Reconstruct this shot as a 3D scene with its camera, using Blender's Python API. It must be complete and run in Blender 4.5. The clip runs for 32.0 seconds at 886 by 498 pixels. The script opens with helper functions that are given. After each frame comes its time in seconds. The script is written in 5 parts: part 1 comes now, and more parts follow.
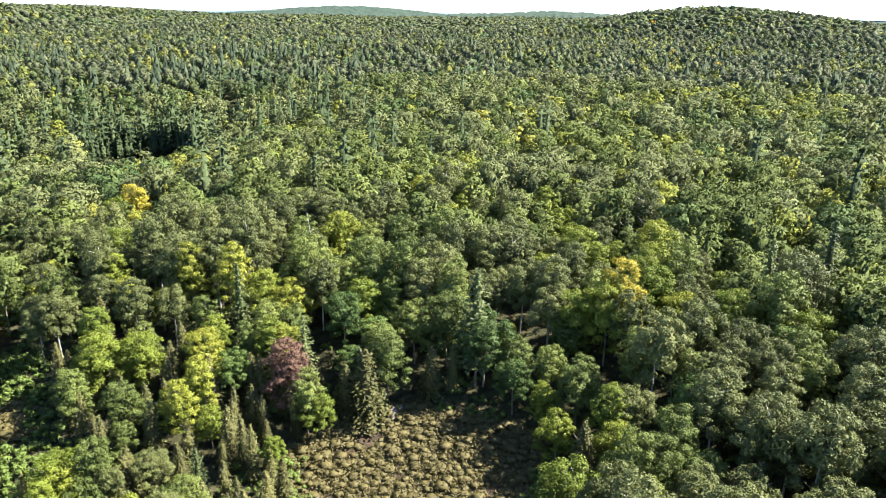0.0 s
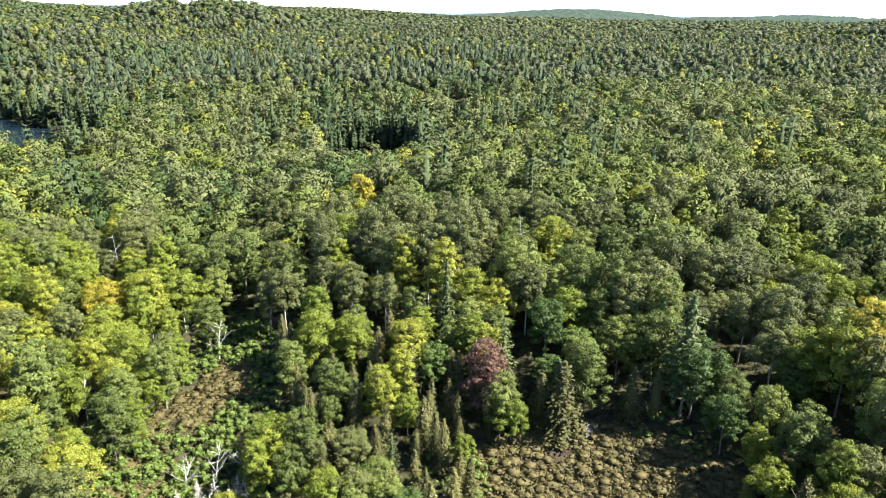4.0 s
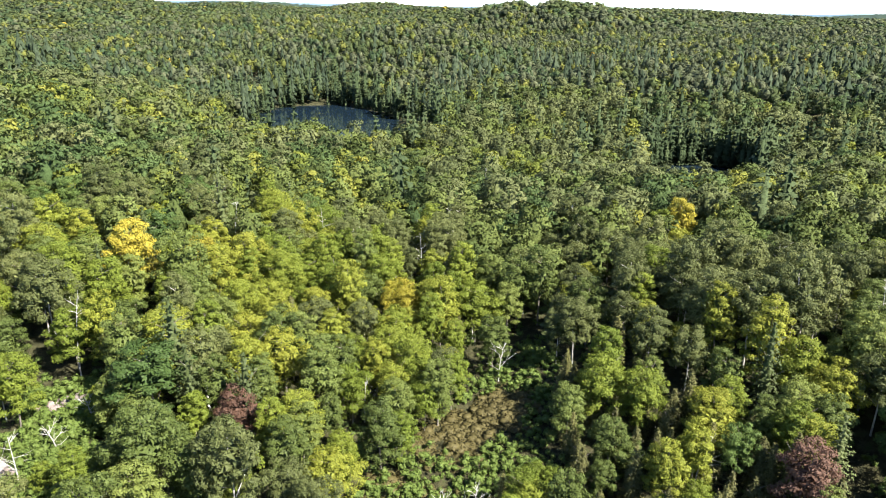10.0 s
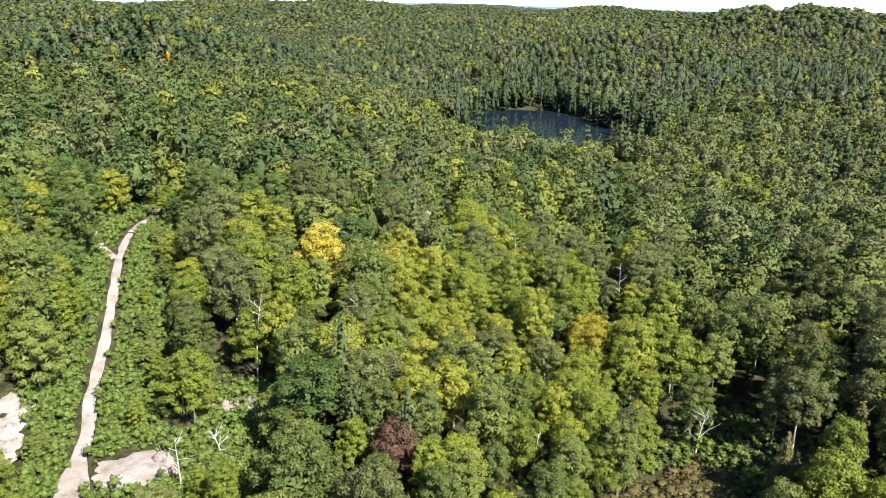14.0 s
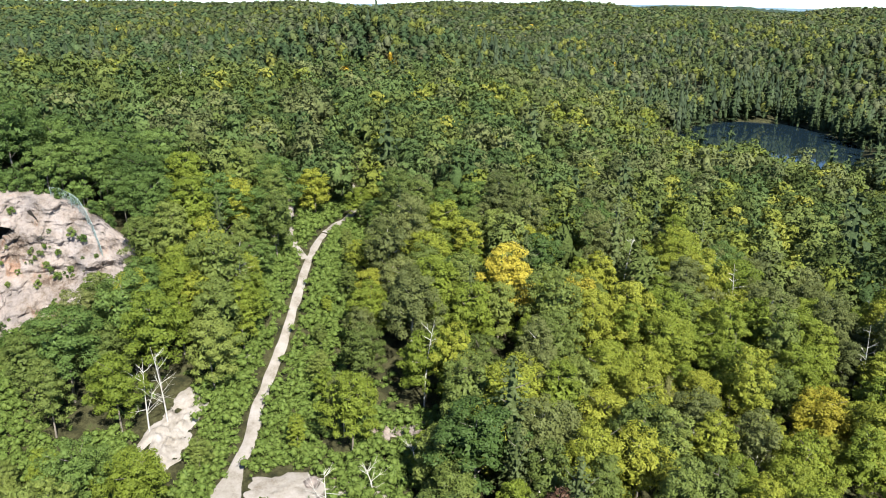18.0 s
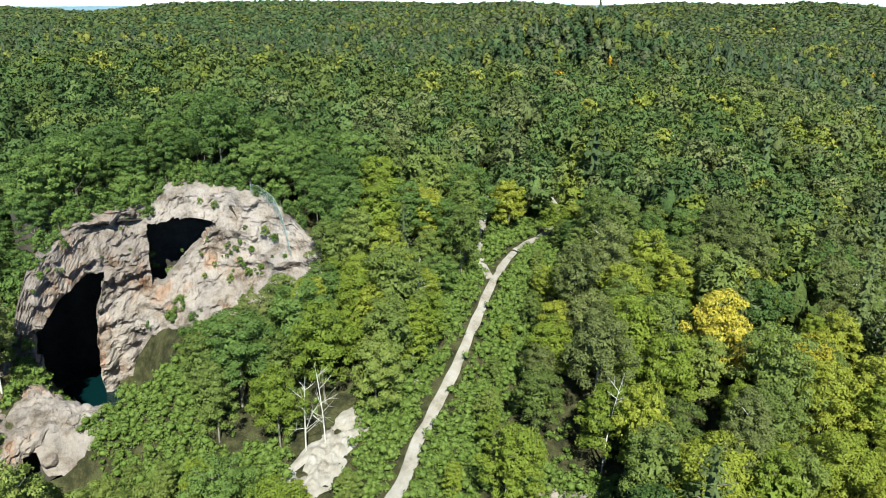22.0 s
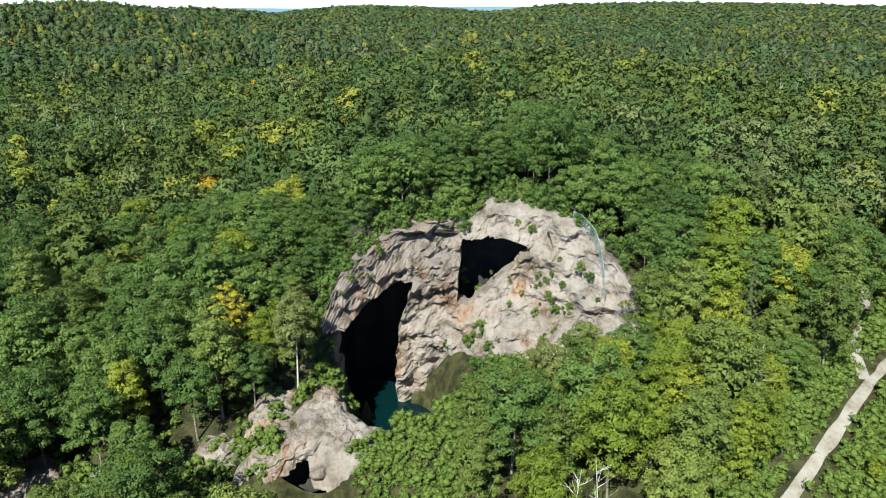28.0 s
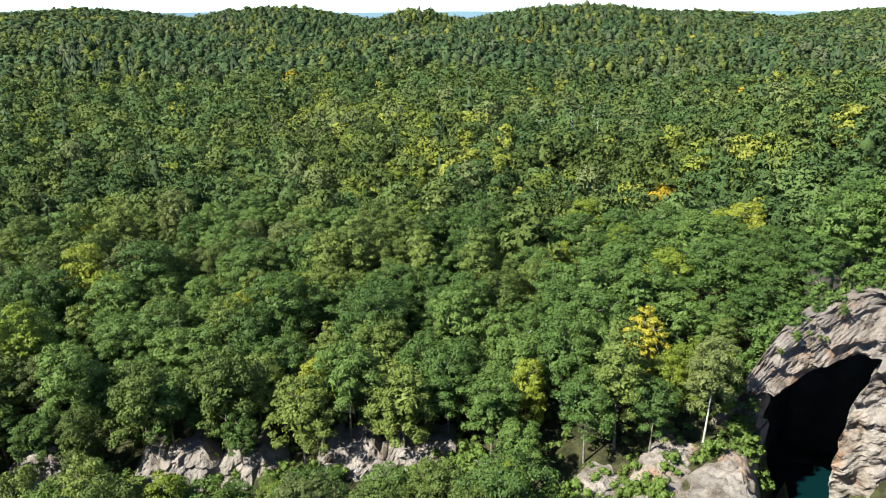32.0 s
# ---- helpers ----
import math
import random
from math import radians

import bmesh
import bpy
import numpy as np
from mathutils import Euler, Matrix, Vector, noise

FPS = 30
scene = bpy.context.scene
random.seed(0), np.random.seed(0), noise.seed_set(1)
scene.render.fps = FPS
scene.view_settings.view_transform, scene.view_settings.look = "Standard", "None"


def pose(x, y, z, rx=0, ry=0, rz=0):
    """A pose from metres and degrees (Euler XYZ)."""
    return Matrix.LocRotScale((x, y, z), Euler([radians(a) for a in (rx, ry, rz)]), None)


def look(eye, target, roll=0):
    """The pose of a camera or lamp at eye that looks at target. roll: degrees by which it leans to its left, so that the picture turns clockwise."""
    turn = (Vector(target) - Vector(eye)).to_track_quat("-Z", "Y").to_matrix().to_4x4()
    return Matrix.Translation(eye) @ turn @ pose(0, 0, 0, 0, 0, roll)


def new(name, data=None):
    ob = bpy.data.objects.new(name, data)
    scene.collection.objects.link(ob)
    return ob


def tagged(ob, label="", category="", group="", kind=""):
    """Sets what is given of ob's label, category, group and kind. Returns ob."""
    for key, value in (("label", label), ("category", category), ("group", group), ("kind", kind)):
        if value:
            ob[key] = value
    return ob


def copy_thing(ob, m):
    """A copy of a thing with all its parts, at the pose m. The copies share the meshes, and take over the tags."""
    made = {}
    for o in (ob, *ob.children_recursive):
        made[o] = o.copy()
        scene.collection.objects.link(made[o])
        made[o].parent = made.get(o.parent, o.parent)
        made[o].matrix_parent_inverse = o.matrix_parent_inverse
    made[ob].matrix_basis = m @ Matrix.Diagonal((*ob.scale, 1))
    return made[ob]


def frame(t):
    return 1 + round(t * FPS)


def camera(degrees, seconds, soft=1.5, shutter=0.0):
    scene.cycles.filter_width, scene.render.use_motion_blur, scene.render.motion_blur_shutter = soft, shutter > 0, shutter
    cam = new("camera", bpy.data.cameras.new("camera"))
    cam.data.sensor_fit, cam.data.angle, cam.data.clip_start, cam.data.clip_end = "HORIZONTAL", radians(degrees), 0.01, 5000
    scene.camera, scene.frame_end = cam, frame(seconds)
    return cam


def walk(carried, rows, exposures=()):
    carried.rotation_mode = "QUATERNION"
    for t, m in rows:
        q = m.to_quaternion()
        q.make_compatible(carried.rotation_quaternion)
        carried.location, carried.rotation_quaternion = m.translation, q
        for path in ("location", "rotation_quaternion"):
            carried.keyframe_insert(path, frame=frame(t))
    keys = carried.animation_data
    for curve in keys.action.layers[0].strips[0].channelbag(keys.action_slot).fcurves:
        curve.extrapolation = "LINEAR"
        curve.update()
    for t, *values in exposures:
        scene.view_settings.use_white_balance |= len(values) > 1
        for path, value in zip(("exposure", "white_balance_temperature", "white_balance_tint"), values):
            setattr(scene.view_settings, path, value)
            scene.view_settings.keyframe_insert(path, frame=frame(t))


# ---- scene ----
cam = camera(63.63, 32.0, 1.0)
PATH = [
    (0, (-0.00, -0.00, 58.00), (0.00, 94.32, 24.79), 0.74),
    (1, (-0.12, -0.06, 57.75), (-7.30, 94.02, 24.62), 0.77),
    (2, (-0.23, 0.23, 57.67), (-14.65, 93.48, 24.57), 0.70),
    (3, (-0.37, 1.06, 57.65), (-21.87, 92.94, 24.53), 0.66),
    (3.5, (-0.50, 1.65, 57.67), (-25.49, 92.63, 24.53), 0.61),
    (5.5, (-1.39, 4.87, 57.82), (-39.87, 91.00, 24.62), 0.54),
    (6, (-1.70, 5.83, 57.89), (-43.41, 90.44, 24.69), 0.44),
    (7, (-2.43, 7.86, 58.16), (-50.39, 89.08, 24.95), 0.36),
    (8, (-3.42, 10.12, 58.15), (-57.35, 87.51, 24.95), 0.27),
    (9, (-4.75, 12.64, 58.08), (-64.37, 85.71, 24.84), 0.24),
    (10, (-6.07, 15.36, 58.05), (-71.12, 83.65, 24.81), 0.04),
    (11, (-7.85, 17.86, 57.99), (-77.85, 81.12, 24.86), -0.02),
    (12, (-10.08, 20.27, 57.99), (-84.55, 78.25, 24.93), 0.05),
    (13, (-12.43, 22.54, 58.11), (-90.97, 74.88, 25.06), 0.21),
    (14, (-14.94, 24.65, 58.12), (-97.18, 71.03, 25.17), 0.28),
    (14.5, (-16.25, 25.64, 58.10), (-100.16, 68.94, 25.17), 0.23),
    (16.5, (-21.85, 29.24, 57.98), (-111.27, 59.64, 25.11), 0.25),
    (17, (-23.34, 30.05, 57.94), (-113.84, 57.13, 25.11), 0.24),
    (18, (-26.46, 31.54, 57.83), (-118.75, 51.74, 25.05), 0.08),
    (19, (-29.70, 32.70, 57.73), (-123.25, 45.94, 24.97), 0.09),
    (20, (-32.79, 33.53, 57.70), (-127.08, 39.79, 24.99), 0.15),
    (21, (-35.81, 34.17, 57.85), (-130.29, 33.33, 25.11), 0.20),
    (22, (-39.02, 34.59, 57.86), (-133.20, 26.91, 25.13), 0.17),
    (23, (-42.44, 34.88, 57.90), (-135.77, 20.06, 25.18), 0.12),
    (24, (-45.86, 34.88, 57.98), (-137.79, 13.01, 25.26), 0.04),
    (24.5, (-47.57, 34.81, 58.02), (-138.59, 9.44, 25.27), -0.03),
    (25, (-49.19, 34.62, 58.06), (-139.88, 8.10, 25.33), 0.12),
    (25.5, (-50.80, 34.43, 58.10), (-141.26, 7.12, 25.38), 0.28),
    (26, (-52.42, 34.24, 58.15), (-142.67, 6.22, 25.44), 0.43),
    (26.5, (-54.03, 34.05, 58.19), (-143.68, 4.15, 25.49), 0.59),
    (27, (-55.46, 33.73, 58.23), (-142.77, -2.37, 25.45), 0.51),
    (27.5, (-56.76, 33.33, 58.27), (-140.24, -10.90, 25.50), 0.34),
    (28, (-57.97, 32.89, 58.28), (-136.73, -19.28, 25.50), 0.27),
    (28.5, (-59.11, 32.42, 58.26), (-132.58, -26.96, 25.46), 0.16),
    (29, (-60.23, 31.89, 58.20), (-127.96, -33.99, 25.44), 0.08),
    (29.5, (-61.39, 31.22, 58.08), (-123.07, -40.38, 25.37), 0.07),
    (30, (-62.52, 30.49, 57.96), (-117.82, -46.15, 25.29), 0.01),
    (30.5, (-63.56, 29.72, 57.91), (-112.41, -51.21, 25.27), -0.06),
    (31, (-64.53, 28.92, 57.88), (-106.97, -55.56, 25.30), -0.06),
    (31.5, (-65.37, 28.15, 57.87), (-101.91, -59.06, 25.32), -0.15),
    (32, (-66.18, 27.38, 57.85), (-97.16, -61.97, 25.34), -0.13),
]
walk(cam, [(t, look(eye, target, roll)) for t, eye, target, roll in PATH], exposures=[(0, 2.34, 6500, 11), (5, 2.12, 6500, 10), (9, 1.87, 6500, 10), (15, 1.5, 6550, 10), (20, 1.26, 6400, -2), (24, 1.15, 6350, -9), (28, 1.12, 6400, -7), (32, 1.42, 6450, -4)])

# ---- world, sun, exposure ----
SUN_AZ = math.atan2(0.22, 0.97)      # direction towards the sun, from +x
SUN_EL = radians(46)
world = bpy.data.worlds.new("world")
scene.world = world
world.use_nodes = True
wn = world.node_tree.nodes
sky = wn.new("ShaderNodeTexSky")
sky.sky_type = 'NISHITA'
sky.sun_disc = False
sky.sun_elevation = SUN_EL
sky.sun_rotation = radians(90) - SUN_AZ
sky.air_density, sky.dust_density, sky.ozone_density = 0.5, 0.0, 3.0
wn["Background"].inputs["Strength"].default_value = 0.105
world.node_tree.links.new(sky.outputs["Color"], wn["Background"].inputs["Color"])
sun_data = bpy.data.lights.new("sun", 'SUN')
sun_data.energy, sun_data.angle, sun_data.color = 5.3, radians(0.53), (1.0, 0.95, 0.86)
sun = new("sun", sun_data)
sun_from = Vector((math.cos(SUN_AZ) * math.cos(SUN_EL), math.sin(SUN_AZ) * math.cos(SUN_EL), math.sin(SUN_EL)))
sun.matrix_basis = look(sun_from * 200, (0, 0, 0))

# ---- materials ----


def shader(name):
    m = bpy.data.materials.new(name)
    m.use_nodes = True
    nt = m.node_tree
    b = nt.nodes["Principled BSDF"]
    return m, nt, b


def node(nt, kind, **inputs):
    n = nt.nodes.new(kind)
    for k, v in inputs.items():
        n.inputs[k].default_value = v
    return n


def ramp(nt, source, stops):
    n = nt.nodes.new("ShaderNodeValToRGB")
    el = n.color_ramp.elements
    while len(el) < len(stops):
        el.new(0.5)
    for e, (p, c) in zip(el, stops):
        e.position, e.color = p, (*c, 1)
    nt.links.new(source, n.inputs["Fac"])
    return n.outputs["Color"]


def leaf_material(name, dark, mid, light, per_tree=True, glow=0.16, grain=2.2, lump=0.45):
    """Foliage: a hue for each tree, a tone for each leaf cluster, thin leaves that let light through."""
    m, nt, b = shader(name)
    L = nt.links
    geo = node(nt, "ShaderNodeNewGeometry")
    if per_tree:
        pick = node(nt, "ShaderNodeObjectInfo").outputs["Random"]
    else:
        own = node(nt, "ShaderNodeAttribute")
        own.attribute_name = "tone"
        pick = own.outputs["Fac"]
    mixv = node(nt, "ShaderNodeMath")
    mixv.operation = 'MULTIPLY_ADD'
    L.new(geo.outputs["Random Per Island"], mixv.inputs[0])
    mixv.inputs[1].default_value = 0.2 if per_tree else 0.16
    scale = node(nt, "ShaderNodeMath")
    scale.operation = 'MULTIPLY'
    L.new(pick, scale.inputs[0])
    scale.inputs[1].default_value = 0.8 if per_tree else 0.8
    L.new(scale.outputs[0], mixv.inputs[2])
    col = ramp(nt, mixv.outputs[0], [(0.0, dark), (0.5, mid), (1.0, light)])
    noise_t = node(nt, "ShaderNodeTexNoise", Scale=grain, Detail=3.0, Roughness=0.7)
    L.new(geo.outputs["Position"], noise_t.inputs["Vector"])
    low, high = (0.68, 1.22) if per_tree else (0.6, 1.3)
    tone = ramp(nt, noise_t.outputs["Fac"], [(0.3, (low, low, low)), (0.7, (high, high, high))])
    mul = nt.nodes.new("ShaderNodeMixRGB")
    mul.blend_type = 'MULTIPLY'
    mul.inputs["Fac"].default_value = 1.0
    L.new(col, mul.inputs["Color1"])
    L.new(tone, mul.inputs["Color2"])
    L.new(mul.outputs["Color"], b.inputs["Base Color"])
    if not per_tree:
        lumps = node(nt, "ShaderNodeTexNoise", Scale=0.55, Detail=5.0, Roughness=0.7)
        L.new(geo.outputs["Position"], lumps.inputs["Vector"])
        bp = node(nt, "ShaderNodeBump", Strength=lump, Distance=1.3)
        L.new(lumps.outputs["Fac"], bp.inputs["Height"])
        L.new(bp.outputs["Normal"], b.inputs["Normal"])
    b.inputs["Roughness"].default_value = 0.62 if per_tree else 0.8
    b.inputs["Specular IOR Level"].default_value = 0.18 if per_tree else 0.1
    tr = nt.nodes.new("ShaderNodeBsdfTranslucent")
    L.new(mul.outputs["Color"], tr.inputs["Color"])
    mx = nt.nodes.new("ShaderNodeMixShader")
    mx.inputs["Fac"].default_value = glow
    L.new(b.outputs["BSDF"], mx.inputs[1])
    L.new(tr.outputs["BSDF"], mx.inputs[2])
    L.new(mx.outputs["Shader"], nt.nodes["Material Output"].inputs["Surface"])
    return m


def rough_material(name, stops, scale, bump=0.3, rough=0.9, fine=9.0, bump_dist=0.2):
    """Stone, soil, bark: colour by two sizes of noise, with relief."""
    m, nt, b = shader(name)
    L = nt.links
    geo = node(nt, "ShaderNodeNewGeometry")
    n1 = node(nt, "ShaderNodeTexNoise", Scale=scale, Detail=8.0, Roughness=0.65)
    n2 = node(nt, "ShaderNodeTexNoise", Scale=scale * fine, Detail=6.0, Roughness=0.7)
    add = node(nt, "ShaderNodeMath")
    add.operation = 'MULTIPLY_ADD'
    add.inputs[1].default_value = 0.35
    for n in (n1, n2):
        L.new(geo.outputs["Position"], n.inputs["Vector"])
    sub = node(nt, "ShaderNodeMath")
    sub.operation = 'SUBTRACT'
    L.new(n2.outputs["Fac"], sub.inputs[0])
    sub.inputs[1].default_value = 0.5
    L.new(sub.outputs[0], add.inputs[0])
    L.new(n1.outputs["Fac"], add.inputs[2])
    L.new(ramp(nt, add.outputs[0], stops), b.inputs["Base Color"])
    b.inputs["Roughness"].default_value = rough
    b.inputs["Specular IOR Level"].default_value = 0.2
    bp = node(nt, "ShaderNodeBump", Strength=bump, Distance=bump_dist)
    L.new(n2.outputs["Fac"], bp.inputs["Height"])
    L.new(bp.outputs["Normal"], b.inputs["Normal"])
    return m


M_GROUND = rough_material("forest_floor", [(0.32, (0.012, 0.014, 0.006)), (0.48, (0.035, 0.034, 0.014)), (0.58, (0.062, 0.058, 0.027)), (0.68, (0.05, 0.062, 0.02))], 0.55, 0.8, 0.95, 7.0, 0.4)
M_ROCK = rough_material("pale_rock", [(0.3, (0.085, 0.060, 0.048)), (0.4, (0.192, 0.155, 0.137)), (0.5, (0.265, 0.224, 0.211)), (0.6, (0.301, 0.256, 0.244)), (0.7, (0.346, 0.302, 0.292))], 0.3, 1.0, 0.92, 7.0, 0.5)
_nt = M_ROCK.node_tree
_b = _nt.nodes["Principled BSDF"]
_plain = _b.inputs["Base Color"].links[0].from_socket
_geo = node(_nt, "ShaderNodeNewGeometry")
_stain = node(_nt, "ShaderNodeTexNoise", Scale=0.14, Detail=6.0, Roughness=0.7)
_streak = node(_nt, "ShaderNodeMapping")
_streak.inputs["Scale"].default_value = (1.0, 1.0, 0.45)
_nt.links.new(_geo.outputs["Position"], _streak.inputs["Vector"])
_nt.links.new(_streak.outputs["Vector"], _stain.inputs["Vector"])
_tint = ramp(_nt, _stain.outputs["Fac"], [(0.3, (0.55, 0.56, 0.58)), (0.45, (0.95, 0.95, 0.95)), (0.56, (1.05, 1.02, 0.97)), (0.64, (1.0, 0.68, 0.48)), (0.72, (0.95, 0.9, 0.85))])
_mul = _nt.nodes.new("ShaderNodeMixRGB")
_mul.blend_type = 'MULTIPLY'
_mul.inputs["Fac"].default_value = 0.9
_nt.links.new(_plain, _mul.inputs["Color1"])
_nt.links.new(_tint, _mul.inputs["Color2"])
_old = node(_nt, "ShaderNodeAttribute")
_old.attribute_name = "weathered"
_grey = _nt.nodes.new("ShaderNodeMixRGB")
_grey.blend_type = 'MULTIPLY'
_grey.inputs["Color2"].default_value = (0.76, 0.74, 0.74, 1)
_nt.links.new(_old.outputs["Fac"], _grey.inputs["Fac"])
_nt.links.new(_mul.outputs["Color"], _grey.inputs["Color1"])
_nt.links.new(_grey.outputs["Color"], _b.inputs["Base Color"])
# pale rock darkened in its base colour to stand for cave shade
M_CAVE = rough_material("shaded_cave_rock", [(0.3, (0.02, 0.018, 0.016)), (0.7, (0.07, 0.06, 0.055))], 0.3, 0.5, 0.6)
M_GRAVEL = rough_material("pale_gravel", [(0.3, (0.144, 0.119, 0.098)), (0.45, (0.234, 0.207, 0.186)), (0.7, (0.315, 0.286, 0.279))], 0.35, 0.4, 0.95)
M_PEAT = rough_material("wet_peat", [(0.3, (0.012, 0.008, 0.005)), (0.55, (0.04, 0.027, 0.014)), (0.72, (0.085, 0.065, 0.03))], 0.8, 0.6, 0.6, 6.0, 0.2)
M_BARK = rough_material("grey_bark", [(0.3, (0.1, 0.085, 0.07)), (0.7, (0.26, 0.23, 0.2))], 1.5, 0.5, 0.9, 5.0, 0.05)
M_BIRCH = rough_material("pale_bark", [(0.3, (0.25, 0.22, 0.19)), (0.6, (0.55, 0.52, 0.48))], 1.5, 0.4, 0.8, 5.0, 0.03)
M_DEAD = rough_material("weathered_wood", [(0.3, (0.28, 0.26, 0.24)), (0.6, (0.52, 0.5, 0.47))], 1.5, 0.4, 0.9, 5.0, 0.03)
M_MAPLE = leaf_material("maple_leaves", (0.060, 0.083, 0.019), (0.103, 0.133, 0.031), (0.164, 0.193, 0.044))
M_OAK = leaf_material("oak_leaves", (0.043, 0.074, 0.018), (0.072, 0.114, 0.027), (0.117, 0.167, 0.039))
M_ASPEN = leaf_material("aspen_leaves", (0.066, 0.080, 0.025), (0.101, 0.116, 0.037), (0.144, 0.158, 0.051))
M_TURNING = leaf_material("turning_leaves", (0.092, 0.126, 0.016), (0.146, 0.180, 0.023), (0.231, 0.236, 0.031))
M_GOLD = leaf_material("golden_leaves", (0.2, 0.18, 0.02), (0.3, 0.26, 0.03), (0.4, 0.33, 0.045))
M_RUST = leaf_material("rusty_leaves", (0.1, 0.055, 0.036), (0.14, 0.08, 0.055), (0.185, 0.115, 0.078))
M_PINE = leaf_material("pine_needles", (0.045, 0.060, 0.021), (0.074, 0.095, 0.032), (0.120, 0.144, 0.053))
M_SPRUCE = leaf_material("cedar_foliage", (0.06, 0.062, 0.02), (0.105, 0.104, 0.035), (0.155, 0.15, 0.05))
M_SHRUB = leaf_material("shrub_leaves", (0.045, 0.078, 0.016), (0.085, 0.13, 0.026), (0.15, 0.185, 0.045))
M_BOG = leaf_material("bog_plants", (0.065, 0.056, 0.021), (0.106, 0.090, 0.034), (0.152, 0.121, 0.050))
# dull blue-green leaves: distance haze mixed into the base colour
M_HILL = leaf_material("hazed_hill_woods", (0.036, 0.055, 0.04), (0.046, 0.07, 0.05), (0.06, 0.085, 0.06), False)
# the blue is painted haze, not the hills' own colour
M_HAZY_RANGE = rough_material("hazy_hills", [(0.3, (0.104, 0.160, 0.216)), (0.7, (0.128, 0.192, 0.248))], 0.004, 0.0)
W_KINDS = {
    "green": leaf_material("woods_green", (0.052, 0.072, 0.020), (0.086, 0.111, 0.031), (0.133, 0.159, 0.046), False),
    "dark": leaf_material("woods_dark", (0.039, 0.065, 0.022), (0.064, 0.096, 0.032), (0.103, 0.143, 0.046), False),
    "grey": leaf_material("woods_grey_green", (0.069, 0.083, 0.033), (0.104, 0.121, 0.047), (0.148, 0.163, 0.065), False),
    "lime": leaf_material("woods_lime", (0.094, 0.117, 0.022), (0.152, 0.173, 0.032), (0.226, 0.224, 0.046), False),
    "gold": leaf_material("woods_gold", (0.24, 0.16, 0.015), (0.35, 0.24, 0.025), (0.45, 0.33, 0.05), False),
    "conifer": leaf_material("woods_conifer", (0.032, 0.049, 0.022), (0.054, 0.077, 0.033), (0.087, 0.113, 0.050), False),
}
# far copies of W_KINDS: crown self-shade darkens the colour, haze makes it bluer
FAR_SHADED_KINDS = {
    "green": leaf_material("canopy_green", (0.041, 0.055, 0.021), (0.066, 0.086, 0.031), (0.103, 0.123, 0.046), False, 0.16, 0.9, 0.35),
    "dark": leaf_material("canopy_dark", (0.033, 0.055, 0.024), (0.052, 0.080, 0.034), (0.085, 0.120, 0.049), False, 0.16, 0.9, 0.35),
    "grey": leaf_material("canopy_grey_green", (0.052, 0.064, 0.033), (0.080, 0.093, 0.048), (0.114, 0.124, 0.065), False, 0.16, 0.9, 0.35),
    "lime": leaf_material("canopy_lime", (0.072, 0.088, 0.021), (0.116, 0.131, 0.031), (0.173, 0.171, 0.044), False, 0.16, 0.9, 0.35),
    "gold": leaf_material("canopy_gold", (0.225, 0.149, 0.016), (0.326, 0.223, 0.026), (0.420, 0.308, 0.054), False, 0.16, 0.9, 0.35),
    "conifer": leaf_material("canopy_conifer", (0.027, 0.041, 0.024), (0.046, 0.064, 0.035), (0.072, 0.094, 0.054), False, 0.16, 0.9, 0.35),
}


def water_material(name, tint):
    m, nt, b = shader(name)
    b.inputs["Base Color"].default_value = (*tint, 1)
    b.inputs["Roughness"].default_value = 0.03
    b.inputs["IOR"].default_value = 1.33
    geo = node(nt, "ShaderNodeNewGeometry")
    n = node(nt, "ShaderNodeTexNoise", Scale=1.4, Detail=3.0)
    nt.links.new(geo.outputs["Position"], n.inputs["Vector"])
    bp = node(nt, "ShaderNodeBump", Strength=0.03, Distance=0.1)
    nt.links.new(n.outputs["Fac"], bp.inputs["Height"])
    nt.links.new(bp.outputs["Normal"], b.inputs["Normal"])
    return m


M_POND = water_material("pond_water", (0.008, 0.016, 0.025))
M_PIT = water_material("pit_water", (0.002, 0.012, 0.014))

# ---- mesh helpers ----


def raw_mesh(name, verts, faces, mat, smooth=False, tone=None, normals=None):
    """A mesh from arrays: verts n x 3, faces m x 3 or m x 4."""
    me = bpy.data.meshes.new(name)
    verts, faces = np.asarray(verts, np.float32), np.asarray(faces, np.int32)
    k = faces.shape[1]
    me.vertices.add(len(verts))
    me.vertices.foreach_set("co", verts.ravel())
    me.loops.add(faces.size)
    me.loops.foreach_set("vertex_index", faces.ravel())
    me.polygons.add(len(faces))
    me.polygons.foreach_set("loop_start", np.arange(0, faces.size, k, dtype=np.int32))
    if smooth:
        me.polygons.foreach_set("use_smooth", np.ones(len(faces), bool))
    me.update(calc_edges=True)
    if tone is not None:
        me.attributes.new("tone", 'FLOAT', 'POINT').data.foreach_set("value", np.asarray(tone, np.float32))
    if normals is not None:
        me.attributes.new("custom_normal", 'FLOAT_VECTOR', 'POINT').data.foreach_set("vector", np.asarray(normals, np.float32).ravel())
    me.materials.append(mat)
    return me


def mesh_part(name, mesh, parent, label=""):
    ob = new(name, mesh)
    ob.parent = parent
    if label:
        tagged(ob, label)
    return ob


def smoothstep(v):
    v = np.clip(v, 0, 1)
    return v * v * (3 - 2 * v)


# smooth value noise on the plan, for arrays
LATTICE = np.random.RandomState(7).rand(256, 256)


